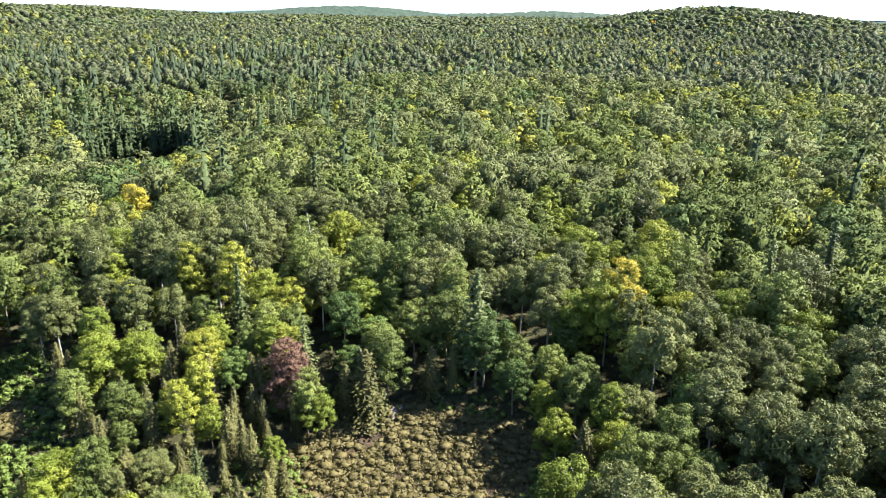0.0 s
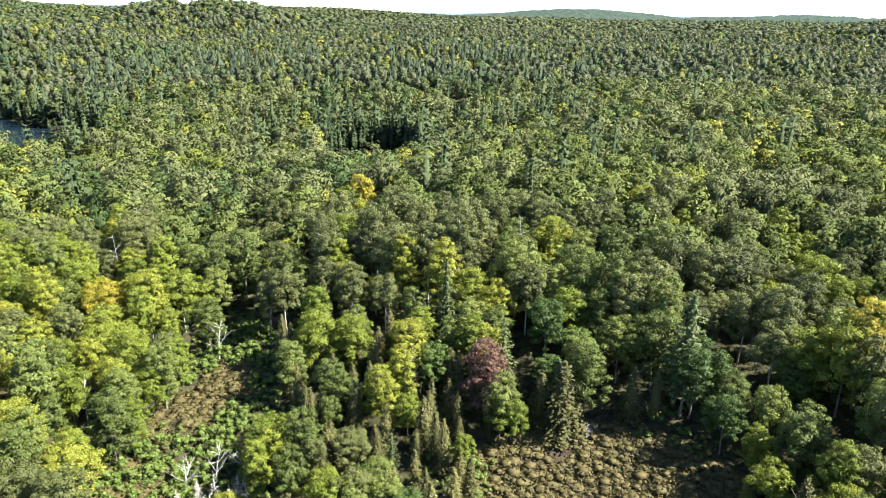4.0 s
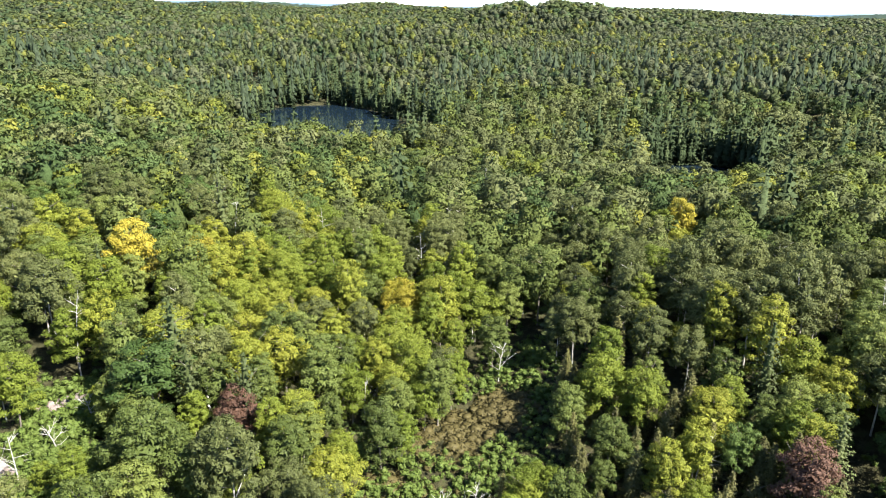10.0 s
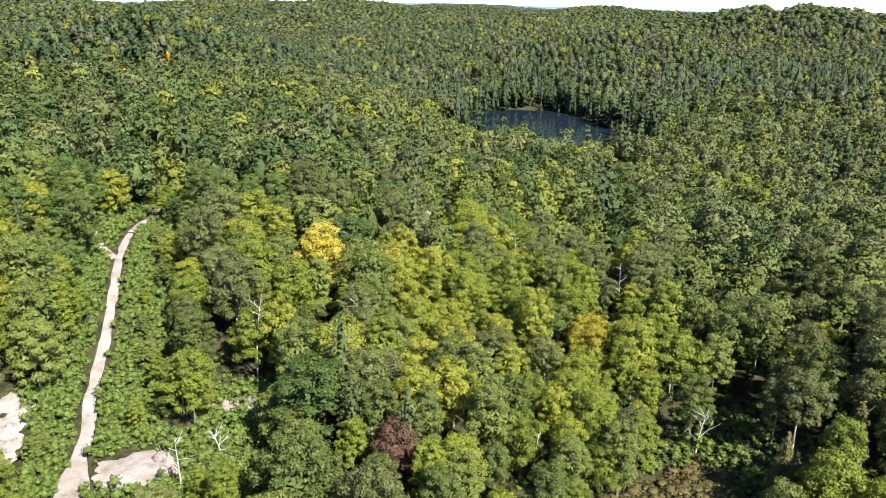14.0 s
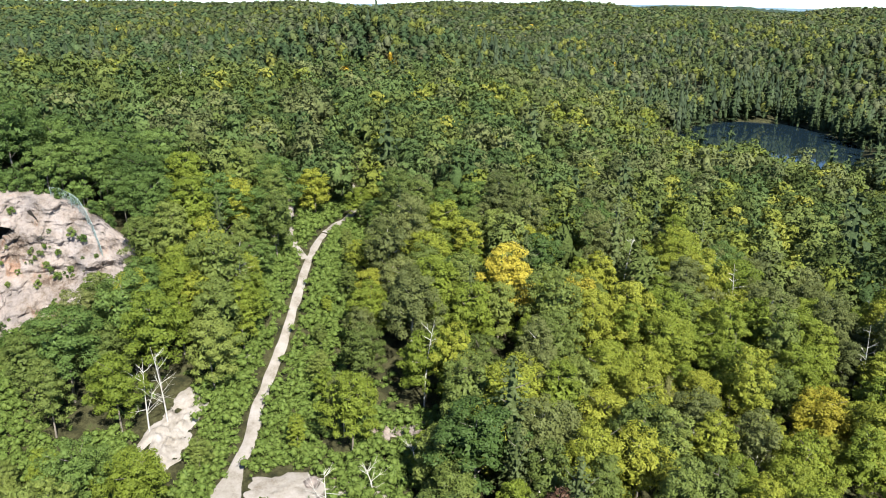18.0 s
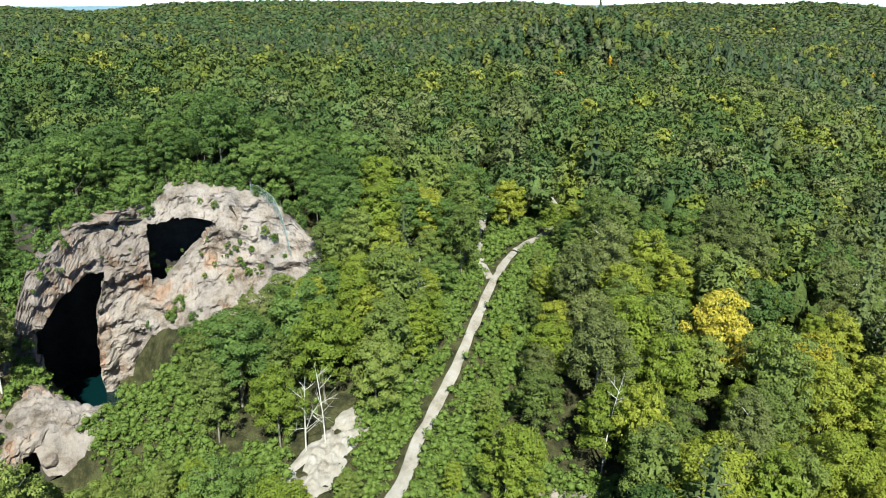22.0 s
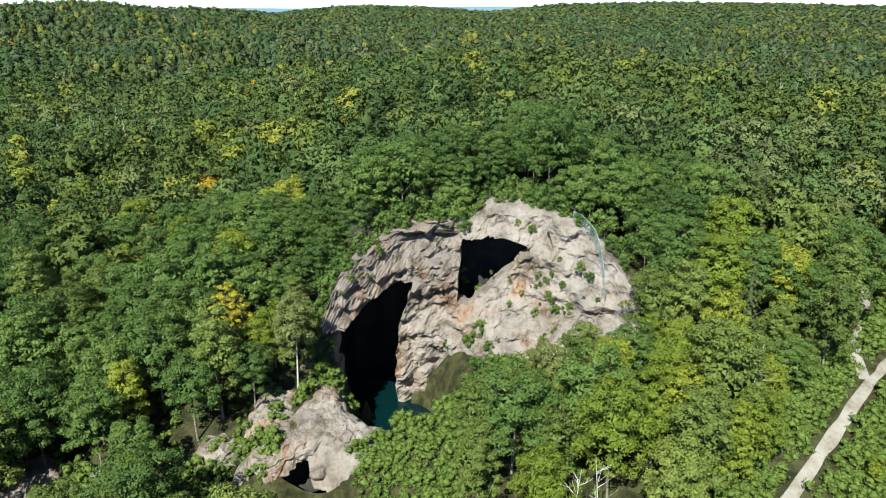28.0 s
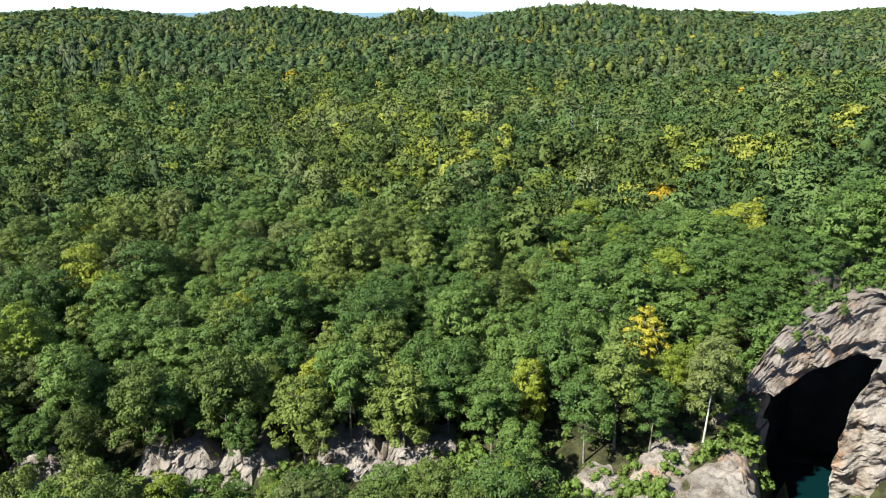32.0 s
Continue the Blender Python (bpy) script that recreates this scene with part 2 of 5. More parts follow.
def value_noise(x, y, size, shift=0):
    x, y = np.asarray(x, float) / size + 31.7 * shift, np.asarray(y, float) / size + 11.3 * shift
    i, j = np.floor(x).astype(int), np.floor(y).astype(int)
    u, v = smoothstep(x - i), smoothstep(y - j)
    g = lambda a, b: LATTICE[a % 256, b % 256]
    return (g(i, j) * (1 - u) + g(i + 1, j) * u) * (1 - v) + (g(i, j + 1) * (1 - u) + g(i + 1, j + 1) * u) * v


# ---- the lie of the land ----
MX, MY = -30.0, 18.0                 # middle of the plan
KNOLLS = [(-205, -95, 10.3), (-205, -8, 8.0), (-205, 32, -2.1), (-205, 75, 4.2), (-165, -95, -3.2), (-165, -50, 9.6),
          (-165, -8, 11.6), (-165, 32, 4.1), (-165, 75, 2.8), (-125, -95, 3.1), (-125, -50, 1.9), (-125, 32, -3.6),
          (-125, 75, 2.5), (-85, -95, 1.7), (-85, -50, -3.7), (-85, -8, 1.2), (-85, 32, 2.9), (-85, 75, -2.5),
          (-85, 118, -6.6), (-45, -50, -1.7), (-45, -8, -2.7), (-45, 32, -4.4), (-45, 75, -5.2), (-45, 118, 5.8),
          (-5, 32, 1.5), (-5, 75, -8.5), (-5, 118, -3.1), (35, -50, -4.1), (35, 32, -4.5), (35, 75, -2.8), (35, 118, 4.0)]
SWELLS = [(-300, 0, 14.0), (-320, 110, 11.1), (-400, 310, -23.9), (-150, 345, -17.2), (-60, 190, 4.6), (-150, 160, -4.9),
          (-240, 190, -6.0), (-272, 222, -9.0), (-300, -110, 19.8), (-180, -190, 5.4), (60, 260, -3.1), (-125, 265, -9.0), (-420, -180, 15.2), (-520, 80, 3.0)]
# far hills: bearing (degrees, turning left from north), distance, elevation of the wooded top seen from the middle, spread
HILLS = [(30, 1500, -0.75, 230), (7, 2600, -0.6, 240), (-9.7, 2300, -0.8, 240), (-21.5, 1100, -0.35, 150), (-38, 2000, -0.9, 200),
         (34.5, 1000, -0.1, 110), (43, 1600, -0.65, 90), (49, 1700, -0.35, 130), (60, 1900, -0.2, 250), (68, 1300, 0.05, 150),
         (82, 520, -0.25, 62), (76, 1500, 0.0, 220), (100, 1500, 0.0, 330), (89, 1250, 0.0, 180), (111, 1400, -0.15, 200), (126, 1500, -0.3, 200),
         (140, 1100, -0.45, 150), (148, 780, 0.0, 120), (160, 850, -0.3, 52), (172, 900, -0.1, 100), (185, 1100, -0.35, 170),
         # nearer ridges between the valleys
         (20, 760, -2.6, 150), (-6, 700, -3.0, 120), (45, 690, -1.9, 75), (57, 860, -1.2, 110), (97, 760, -1.3, 120), (118, 620, -1.7, 90), (136, 560, -1.9, 80), (158, 520, -2.1, 90), (181, 600, -1.6, 110)]
PONDS = [(-368, 290, 85, 45, -29), (-134, 314, 24, 30, 10)]     # x, y, half sizes, turn
POND_Z = -17.0


def pond_reach(x, y):
    """Below 1 inside a pond."""
    best = np.full(np.shape(x), 9.0)
    for px, py, a, b, turn in PONDS:
        c, s = math.cos(radians(turn)), math.sin(radians(turn))
        u, v = (x - px) * c + (y - py) * s, -(x - px) * s + (y - py) * c
        best = np.minimum(best, np.hypot(u / a, v / b) + 0.12 * (value_noise(x, y, 14, 5) - 0.5))
    return best


def base_land(x, y):
    z = np.zeros(np.shape(x))
    for kx, ky, h in KNOLLS:
        z += h * np.exp(-((x - kx) ** 2 + (y - ky) ** 2) / 1624.5)
    for kx, ky, h in SWELLS:
        z += h * np.exp(-((x - kx) ** 2 + (y - ky) ** 2) / 8128.0)
    r = np.hypot(x - MX, y - MY)
    z += 7 * smoothstep((r - 450) / 900) - 0.021 * np.maximum(r - 1300, 0)
    z += (value_noise(x, y, 160, 1) - 0.5) * 10 * smoothstep((r - 320) / 400)
    return z


HILL_TABLE = []
for bearing, dist, up, spread in HILLS:
    hx, hy = MX - dist * math.sin(radians(bearing)), MY + dist * math.cos(radians(bearing))
    base = float(base_land(np.array([hx]), np.array([hy]))[0])
    HILL_TABLE.append((hx, hy, 58 + dist * math.tan(radians(up)) - 15 - base, spread))

# the quarry face: a local frame with u along it, n out of it
QX, QY, UX, UY = -148.0, -20.0, -0.49, 0.872


def quarry(u, n):
    return QX + UX * u + UY * n, QY + UY * u - UX * n


def to_quarry(x, y):
    return (x - QX) * UX + (y - QY) * UY, (x - QX) * UY - (y - QY) * UX


FACE_U = (-26, -20, -13, -10, -3, 7, 18, 24)
FACE_N = (11, 8, 0, -2, -5, -3, 4, 6)


# hollows before the low rock benches
DIPS = [(-109.3, -20.8, 4.4, 4.6), (-104, -15, 5.0, 9), (-101, -27, 3.0, 8), (-84, -44.5, 4.0, 8), (-60, -53, 4.0, 8), (-40, -57, 4.0, 8)]
TOP_U = (-27, -24, -21, -17, -14, -4.5, -2.3, 1, 4.5, 11, 16, 20, 24)
TOP_Z = (5, 11, 18.5, 21.5, 23.0, 23.6, 23.4, 26.0, 26.8, 26.0, 24.8, 22.0, 17.0)


def land(x, y):
    x, y = np.asarray(x, float), np.asarray(y, float)
    z = base_land(x, y)
    rise = np.zeros(np.shape(x))
    for hx, hy, h, s in HILL_TABLE:
        rise += (max(h, 0) * np.exp(-((x - hx) ** 2 + (y - hy) ** 2) / (2 * s * s))) ** 4
    z += rise ** 0.25
    for dx, dy, depth, wide in DIPS:
        z -= depth * np.exp(-(((x - dx) ** 2 + (y - dy) ** 2) / wide ** 2) ** 2)
    p = pond_reach(x, y)
    z = np.where(p < 1.0, np.minimum(z, POND_Z - 1.5), np.where(p < 1.3, np.maximum(z, POND_Z + 0.4) * smoothstep((p - 1) / 0.3) + (POND_Z + 0.6) * (1 - smoothstep((p - 1) / 0.3)), z))
    # the quarry: high ground behind the face, lower ground before it, a flooded pit at its foot
    u, n = to_quarry(x, y)
    face = np.interp(u, FACE_U, FACE_N)
    near_q = np.exp(-(np.maximum(np.abs(u + 1) - 20, 0) / 7) ** 2) * np.exp(-(np.maximum(np.abs(n) - 16, 0) / 10) ** 2)
    crest = np.interp(u, TOP_U, TOP_Z)
    lean = 0.42 * np.maximum(crest - 15, 0)
    step = 5 + (crest - 5.6) * smoothstep((face - lean - 1.5 - n) / 4)
    z = z * (1 - near_q) + step * near_q
    pit = np.exp(-(((u + 11.5) / 7.5) ** 2 + ((n - 8) / 12) ** 2) ** 2)
    z = z - pit * 16
    return z


# ---- ground: one sheet to the horizon ----
def build_ground():
    rings = np.concatenate([[0.01], np.geomspace(9, 4700, 220)])
    ang = np.linspace(0, 2 * math.pi, 360, endpoint=False)
    rr, aa = np.meshgrid(rings, ang, indexing="ij")
    x, y = MX + rr * np.cos(aa), MY + rr * np.sin(aa)
    z = land(x, y)
    v = np.stack([x, y, z], -1).reshape(-1, 3)
    i, j = np.meshgrid(np.arange(len(rings) - 1), np.arange(360), indexing="ij")
    a, b = i * 360 + j, i * 360 + (j + 1) % 360
    f = np.stack([a, a + 360, b + 360, b], -1).reshape(-1, 4)
    c = v[f].mean(1)
    u, n = to_quarry(c[:, 0], c[:, 1])
    fu = np.interp(u, FACE_U, FACE_N)
    mouth = (u > -22.5) & (u < 10) & (n > fu - 11.5) & (n < fu + 1)
    bx, by = c[:, 0] + 111, c[:, 1] + 22.5
    along, out = bx * -0.656 + by * 0.755, bx * 0.755 + by * 0.656
    mouth |= (np.abs(along) < 4.5) & (out < -0.6) & (out > -6.4)
    ob = new("ground", raw_mesh("ground", v, f[~mouth], M_GROUND, True))
    tagged(ob, "wooded ground with leaf litter and low hills", "ground", kind="structure")


build_ground()


def flat_disc(name, cx, cy, a, b, turn, z, mat, wobble=0.1, n=96):
    t = np.linspace(0, 2 * math.pi, n, endpoint=False)
    k = 1 + wobble * np.sin(3 * t + 1) * np.cos(2 * t)
    u, v = a * np.cos(t) * k, b * np.sin(t) * k
    c, s = math.cos(radians(turn)), math.sin(radians(turn))
    vs = [(cx + u[i] * c - v[i] * s, cy + u[i] * s + v[i] * c, z) for i in range(n)]
    me = bpy.data.meshes.new(name)
    me.from_pydata(vs, [], [list(range(n))])
    me.materials.append(mat)
    return new(name, me)


for k, (px, py, a, b, turn) in enumerate(PONDS):
    tagged(flat_disc("water", px, py, a * 1.12, b * 1.12, turn, POND_Z, M_POND, 0.0), "dark still pond water among wooded shores", "pond", kind="structure")
pit_x, pit_y = quarry(-13, 5.5)
tagged(flat_disc("water", pit_x, pit_y, 15, 13, 0, -6.2, M_PIT, 0.0), "deep green water in the flooded quarry pit", "pit water", kind="structure")


# ---- tree models ----
def ico(level=1):
    bm = bmesh.new()
    bmesh.ops.create_icosphere(bm, subdivisions=level, radius=1)
    v = np.array([p.co[:] for p in bm.verts])
    f = np.array([[p.index for p in q.verts] for q in bm.faces])
    bm.free()
    return v, f


ICO_V, ICO_F = ico(1)


def unit(v):
    return v / np.maximum(np.linalg.norm(v, axis=-1, keepdims=True), 1e-6)


def leaf_kites(c, nrm, size, rng):
    """A kite for each leaf cluster at c, facing nrm. Returns verts and triangles."""
    n = len(c)
    t = unit(np.cross(nrm, unit(rng.normal(size=(n, 3)))))
    b = np.cross(nrm, t)
    s = (size * rng.uniform(0.65, 1.35, n))[:, None]
    bend = nrm * s * 0.25
    v = np.stack([c - t * s, c + b * s * 0.62 - bend, c + t * s, c - b * s * 0.62 - bend], 1).reshape(-1, 3)
    k = np.arange(n)[:, None] * 4
    return v, np.concatenate([k + [0, 1, 2], k + [0, 2, 3]])


def leaf_shards(c, nrm, size, rng):
    """A triangle for each leaf cluster: enough for trees further off."""
    n = len(c)
    t = unit(np.cross(nrm, unit(rng.normal(size=(n, 3)))))
    b = np.cross(nrm, t)
    s = (size * rng.uniform(0.65, 1.35, n))[:, None]
    v = np.stack([c - t * s, c + b * s * 0.75 - nrm * s * 0.2, c + t * s * 0.8 - b * s * 0.55], 1).reshape(-1, 3)
    return v, np.arange(n * 3).reshape(-1, 3)


def soft_normals(v, f):
    """Faces turned outwards, and normals between each leaf's own and those of the whole crown: a crown is lit as one soft body."""
    face = unit(np.cross(v[f[:, 1]] - v[f[:, 0]], v[f[:, 2]] - v[f[:, 0]]))
    low, high = v[:, 2].min(), v[:, 2].max()
    away = unit((v - [0, 0, low + 0.35 * (high - low)]) * [1, 1, 0.8])
    inward = (face * away[f].mean(1)).sum(1) < 0
    f, face = np.where(inward[:, None], f[:, ::-1], f), np.where(inward[:, None], -face, face)
    own = np.zeros_like(v)
    for k in range(3):
        own[f[:, k]] = face
    return f, unit(own * 0.45 + away * 0.8)


def join(pieces):
    vs, fs, o = [], [], 0
    for v, f in pieces:
        vs.append(v)
        fs.append(f + o)
        o += len(v)
    return np.concatenate(vs), np.concatenate(fs)


def bush_crown(rng, radius, low, high, clumps, leaves, leaf, core=0.55, flat=0.8):
    """A low mound of leafy clumps; leaves sit round the clumps' outer skin."""
    cs, rs = [], []
    for k in range(clumps):
        a = k * 2.4 + rng.uniform(-0.5, 0.5)
        h = (k + 0.5) / clumps
        r = radius * 0.74 * math.sqrt(max(0.03, 1 - (2 * h - 0.8) ** 2 * 0.72)) * math.sqrt(rng.uniform(0.25, 1.0))
        cs.append((r * math.cos(a), r * math.sin(a), low + (high - low) * (0.1 + 0.8 * h) + rng.uniform(-0.2, 0.2)))
        rs.append(radius * rng.uniform(0.26, 0.42) * (1.0 if clumps > 9 else 1.35))
    cs, rs = np.array(cs), np.array(rs)
    m = leaves * 3
    which = rng.choice(clumps, m, p=rs ** 2 / (rs ** 2).sum())
    d = unit(rng.normal(size=(m, 3)) + [0, 0, 0.3])
    p = cs[which] + d * (rs[which] * rng.uniform(0.72, 1.25, m))[:, None] * [1, 1, flat]
    keep = np.ones(m, bool)
    for c, r in zip(cs, rs):
        keep &= np.linalg.norm((p - c) / [1, 1, flat], axis=1) > r * 0.68
    p, d = p[keep][:leaves], d[keep][:leaves]
    nrm = unit(d + rng.normal(size=d.shape) * 0.45 + [0, 0, 0.3])
    pieces = [leaf_shards(p, nrm, leaf, rng)]
    for c, r in zip(cs, rs):
        pieces.append((ICO_V * (r * core) * (1 + rng.uniform(-0.15, 0.15, (len(ICO_V), 1))) * [1, 1, flat] + c, ICO_F))
    return join(pieces)


def dome(rng, radius, low, high, sides, rings, rough=0.2):
    """A lumpy closed crown shape; rings are (height, width) from the skirt upwards."""
    v = []
    for h, w in rings:
        for k in range(sides):
            a = 2 * math.pi * (k + 0.5 * (len(v) // sides % 2)) / sides
            r = radius * w * (1 + rng.uniform(-rough, rough))
            v.append((r * math.cos(a), r * math.sin(a), low + (high - low) * h + rng.uniform(-0.5, 0.5) * rough * radius))
    v.append((rng.uniform(-0.2, 0.2) * radius, rng.uniform(-0.2, 0.2) * radius, high))
    f = []
    for i in range(len(rings) - 1):
        for j in range(sides):
            a, b = i * sides + j, i * sides + (j + 1) % sides
            f += [(a, b, b + sides), (a, b + sides, a + sides)]
    o = (len(rings) - 1) * sides
    f += [(o + j, o + (j + 1) % sides, len(v) - 1) for j in range(sides)]
    return np.array(v), np.array(f)


def broad_crown(rng, radius, low, high, clumps, leaves, leaf, flat=0.6, peak=0.35, cone=0.4):
    """A hardwood crown: boughs end in flattened tufts, lit on top, with deep gaps between them."""
    a = np.arange(clumps) * 2.4 + rng.uniform(-0.5, 0.5, clumps)
    h = ((np.arange(clumps) + 0.5) / clumps) ** 0.92
    up = np.clip((h - peak) / (1.03 - peak), 0, 1)
    wide = np.where(h < peak, 0.72 + 0.28 * h / peak, (1 - cone) * np.sqrt(1 - up ** 2) + cone * (1 - up))
    p1, p2 = rng.uniform(0, 6.28, 2)
    lobe = 1 + 0.2 * np.sin(2 * a + p1) + 0.14 * np.sin(3 * a + p2 + 3 * h)
    r = radius * 0.84 * wide * lobe * np.sqrt(rng.uniform(0.5, 1.0, clumps))
    rs = radius * rng.uniform(0.19, 0.34, clumps) * min(1.7, math.sqrt(30 / clumps))
    cs = np.stack([r * np.cos(a), r * np.sin(a), low + (high - low) * (0.06 + 0.88 * h) + rng.uniform(-0.4, 0.4, clumps)], 1)
    m = int(leaves * 2.2)
    which = rng.choice(clumps, m, p=rs ** 2 / (rs ** 2).sum())
    outward = np.stack([np.cos(a), np.sin(a), 0 * a], 1)[which]
    d = unit(rng.normal(size=(m, 3)) + outward * 0.5 + [0, 0, 0.4])
    p = cs[which] + d * (rs[which] * rng.uniform(0.6, 1.2, m))[:, None] * [1, 1, flat]
    keep = np.ones(m, bool)
    for c, q in zip(cs, rs):
        keep &= np.linalg.norm((p - c) / [1, 1, flat], axis=1) > q * 0.58
    p, d = p[keep][:leaves], d[keep][:leaves]
    nrm = unit(d + rng.normal(size=d.shape) * 0.4 + [0, 0, 0.35])
    if clumps > 40:
        d = unit(rng.normal(size=(800, 3)))
        q = d * (rng.uniform(0.2, 0.62, 800) * radius)[:, None] * [1, 1, 0.45 * (high - low) / radius] + [0, 0, low + 0.5 * (high - low)]
        return join([leaf_shards(p, nrm, leaf, rng), leaf_shards(q, unit(d + rng.normal(size=d.shape) * 0.4 + [0, 0, 0.3]), 0.4, rng)])
    heart = dome(rng, radius * 0.34, low + 1.0, high - 0.2 * (high - low), 6, ((0.0, 0.5), (peak, 1.0), (0.75, 0.66)), 0.22)
    return join([leaf_shards(p, nrm, leaf, rng), heart])


def far_broad(rng, radius, low, high, shards, leaf):
    """A hardwood crown for far woods: a small dome under a ragged skin of leaf clusters."""
    low = high - radius * 1.7
    body = dome(rng, radius * 0.8, low, high - 0.6, 5, ((0.1, 0.9), (0.68, 0.75)), 0.25)
    a, h = rng.uniform(0, 6.28, shards), rng.uniform(0.1, 1.0, shards) ** 0.8
    w = np.interp(h, (0, 0.4, 0.8, 1), (0.9, 1.0, 0.62, 0.1)) * radius * rng.uniform(0.8, 1.12, shards)
    p = np.stack([w * np.cos(a), w * np.sin(a), low + (high - low) * h * rng.uniform(0.92, 1.04, shards)], 1)
    d = unit(np.stack([np.cos(a) * w / radius, np.sin(a) * w / radius, 0.25 + h], 1))
    return join([body, leaf_shards(p, unit(d + rng.normal(size=d.shape) * 0.4), leaf, rng)])


def far_cone(rng, radius, low, high, tiers, sides):
    """A conifer far off: ragged skirts of boughs, one above another."""
    v, f = [], []
    for i in range(tiers):
        h = i / tiers
        r = radius * (1 - h) ** 0.75 * rng.uniform(0.75, 1.1)
        z = low + (high - low) * h
        o = len(v)
        lift = (high - low) / tiers
        v.append((rng.uniform(-0.1, 0.1), rng.uniform(-0.1, 0.1), min(high, z + lift * 1.5)))
        turn = rng.uniform(0, 6.28)
        for k in range(sides * 2):
            a = turn + math.pi * k / sides
            q = r * (rng.uniform(0.8, 1.2) if k % 2 else rng.uniform(0.35, 0.6))
            v.append((q * math.cos(a), q * math.sin(a), z + (0 if k % 2 else 0.35 * lift) + rng.uniform(-0.2, 0.2) * lift))
        f += [(o, o + 1 + k, o + 1 + (k + 1) % (sides * 2)) for k in range(sides * 2)]
    return np.array(v), np.array(f)


def cone_crown(rng, radius, low, high, whorls, arms, fronds, leaf, droop=0.25, ragged=0.3, power=0.8, heart=0.6):
    """Whorls of boughs round a stem, each bough a row of needle fans."""
    ps, ns = [], []
    for w in range(whorls):
        h = w / (whorls - 1)
        z = low + (high - low) * h
        r = radius * (1 - h) ** power * rng.uniform(1 - ragged, 1) + 0.12
        m = max(5, int(arms * (0.45 + 0.55 * (1 - h))))
        for k in range(m):
            a = 2 * math.pi * k / m + w * 1.3 + rng.uniform(-0.25, 0.25)
            rk = r * rng.uniform(0.75, 1.1)
            q = max(1 + (fronds > 3), int(fronds * (0.35 + 0.65 * (1 - h))))
            for s in range(q):
                t = (s + 0.7) / q
                ps.append((rk * t * math.cos(a) + rng.normal() * 0.12, rk * t * math.sin(a) + rng.normal() * 0.12, z - droop * rk * t * t + rng.normal() * 0.1))
                ns.append((math.cos(a) * 0.6, math.sin(a) * 0.6, 0.9))
    p, d = np.array(ps), np.array(ns)
    pieces = [leaf_kites(p, unit(d + rng.normal(size=d.shape) * 0.35), leaf, rng)]
    t = np.linspace(0, 2 * math.pi, 7, endpoint=False)
    rings = [(low, 0.5 * heart), ((low * 0.6 + high * 0.4), 0.62 * heart), (high - 0.3, 0.05)]
    v = np.array([(radius * k * math.cos(a), radius * k * math.sin(a), z) for z, k in rings for a in t])
    f = [(i * 7 + j, i * 7 + (j + 1) % 7, (i + 1) * 7 + (j + 1) % 7) for i in range(2) for j in range(7)]
    f += [(i * 7 + j, (i + 1) * 7 + (j + 1) % 7, (i + 1) * 7 + j) for i in range(2) for j in range(7)]
    pieces.append((v, np.array(f)))
    return join(pieces)


def tube(path, radii, sides=6):
    path = np.asarray(path, float)
    t = np.linspace(0, 2 * math.pi, sides, endpoint=False)
    v = []
    for k, p in enumerate(path):
        d = unit(path[min(k + 1, len(path) - 1)] - path[max(k - 1, 0)])
        a = unit(np.cross(d, [0.3, 0.9, 0.2]))
        b = np.cross(d, a)
        v += [p + radii[k] * (a * math.cos(q) + b * math.sin(q)) for q in t]
    f = []
    for i in range(len(path) - 1):
        for j in range(sides):
            a, b = i * sides + j, i * sides + (j + 1) % sides
            f += [(a, b, b + sides), (a, b + sides, a + sides)]
    return np.array(v), np.array(f)


def stem(rng, height, girth, limbs=4, reach=2.0, start=0.45, bend=0.4):
    """A tapered, slightly bent trunk with a few limbs."""
    k = np.linspace(0, 1, 6)
    bx, by = rng.uniform(-bend, bend, 2)
    path = np.stack([bx * np.sin(k * 3), by * np.sin(k * 2.3), -1.0 + (height + 1) * k], 1)
    pieces = [tube(path, girth * (1.15 - k * 0.95), 6)]
    for i in range(limbs):
        h = start + (0.92 - start) * i / max(limbs - 1, 1)
        a = i * 2.4 + rng.uniform(-0.4, 0.4)
        p0 = np.array([np.interp(h, k, path[:, q]) for q in range(3)])
        out = np.array([math.cos(a), math.sin(a), rng.uniform(0.5, 1.0)]) * reach * rng.uniform(0.6, 1.1)
        pieces.append(tube([p0, p0 + out * 0.5 + [0, 0, -0.05], p0 + out], girth * np.array([0.42, 0.28, 0.08]), 4))
    return join(pieces)


SECTOR = (-42.0, 199.0)              # bearings of the wooded fan, from north turning left; wider close by


def bearing_of(x, y):
    return (np.degrees(np.arctan2(-(x - MX), y - MY)) + 90) % 360 - 90


# open spots where no tall tree stands
ROAD = [(-96, 19.5), (-106, 21.5), (-115, 23.8), (-121, 24.4), (-130, 26.6), (-139, 29), (-150, 31.5), (-161, 33.7), (-177, 38)]
TRACK = [(-162, 33.5), (-168, 31), (-185, 31), (-205, 31), (-231, 31.2)]
SPUR = [(-177, 38), (-190, 44), (-206, 49), (-216, 49.5), (-224, 48)]
# clearings: x, y, half sizes
CLEAR = [(-3, 87, 19, 16), (-60, 69, 11, 6), (-64, 84, 9, 14), (-72, 99, 7, 9), (-78, 114, 5, 7), (-103, 29, 8, 9), (-112, 42, 7, 4),
         (-115, 13, 10, 4), (-86, -48, 9, 4.5), (-60, -57, 9, 4.5), (-41, -61, 6, 4), (-112, -24, 8, 8), (-121, -25, 8, 8), (-105, -33, 6, 5), (-20, 103, 4, 3)]


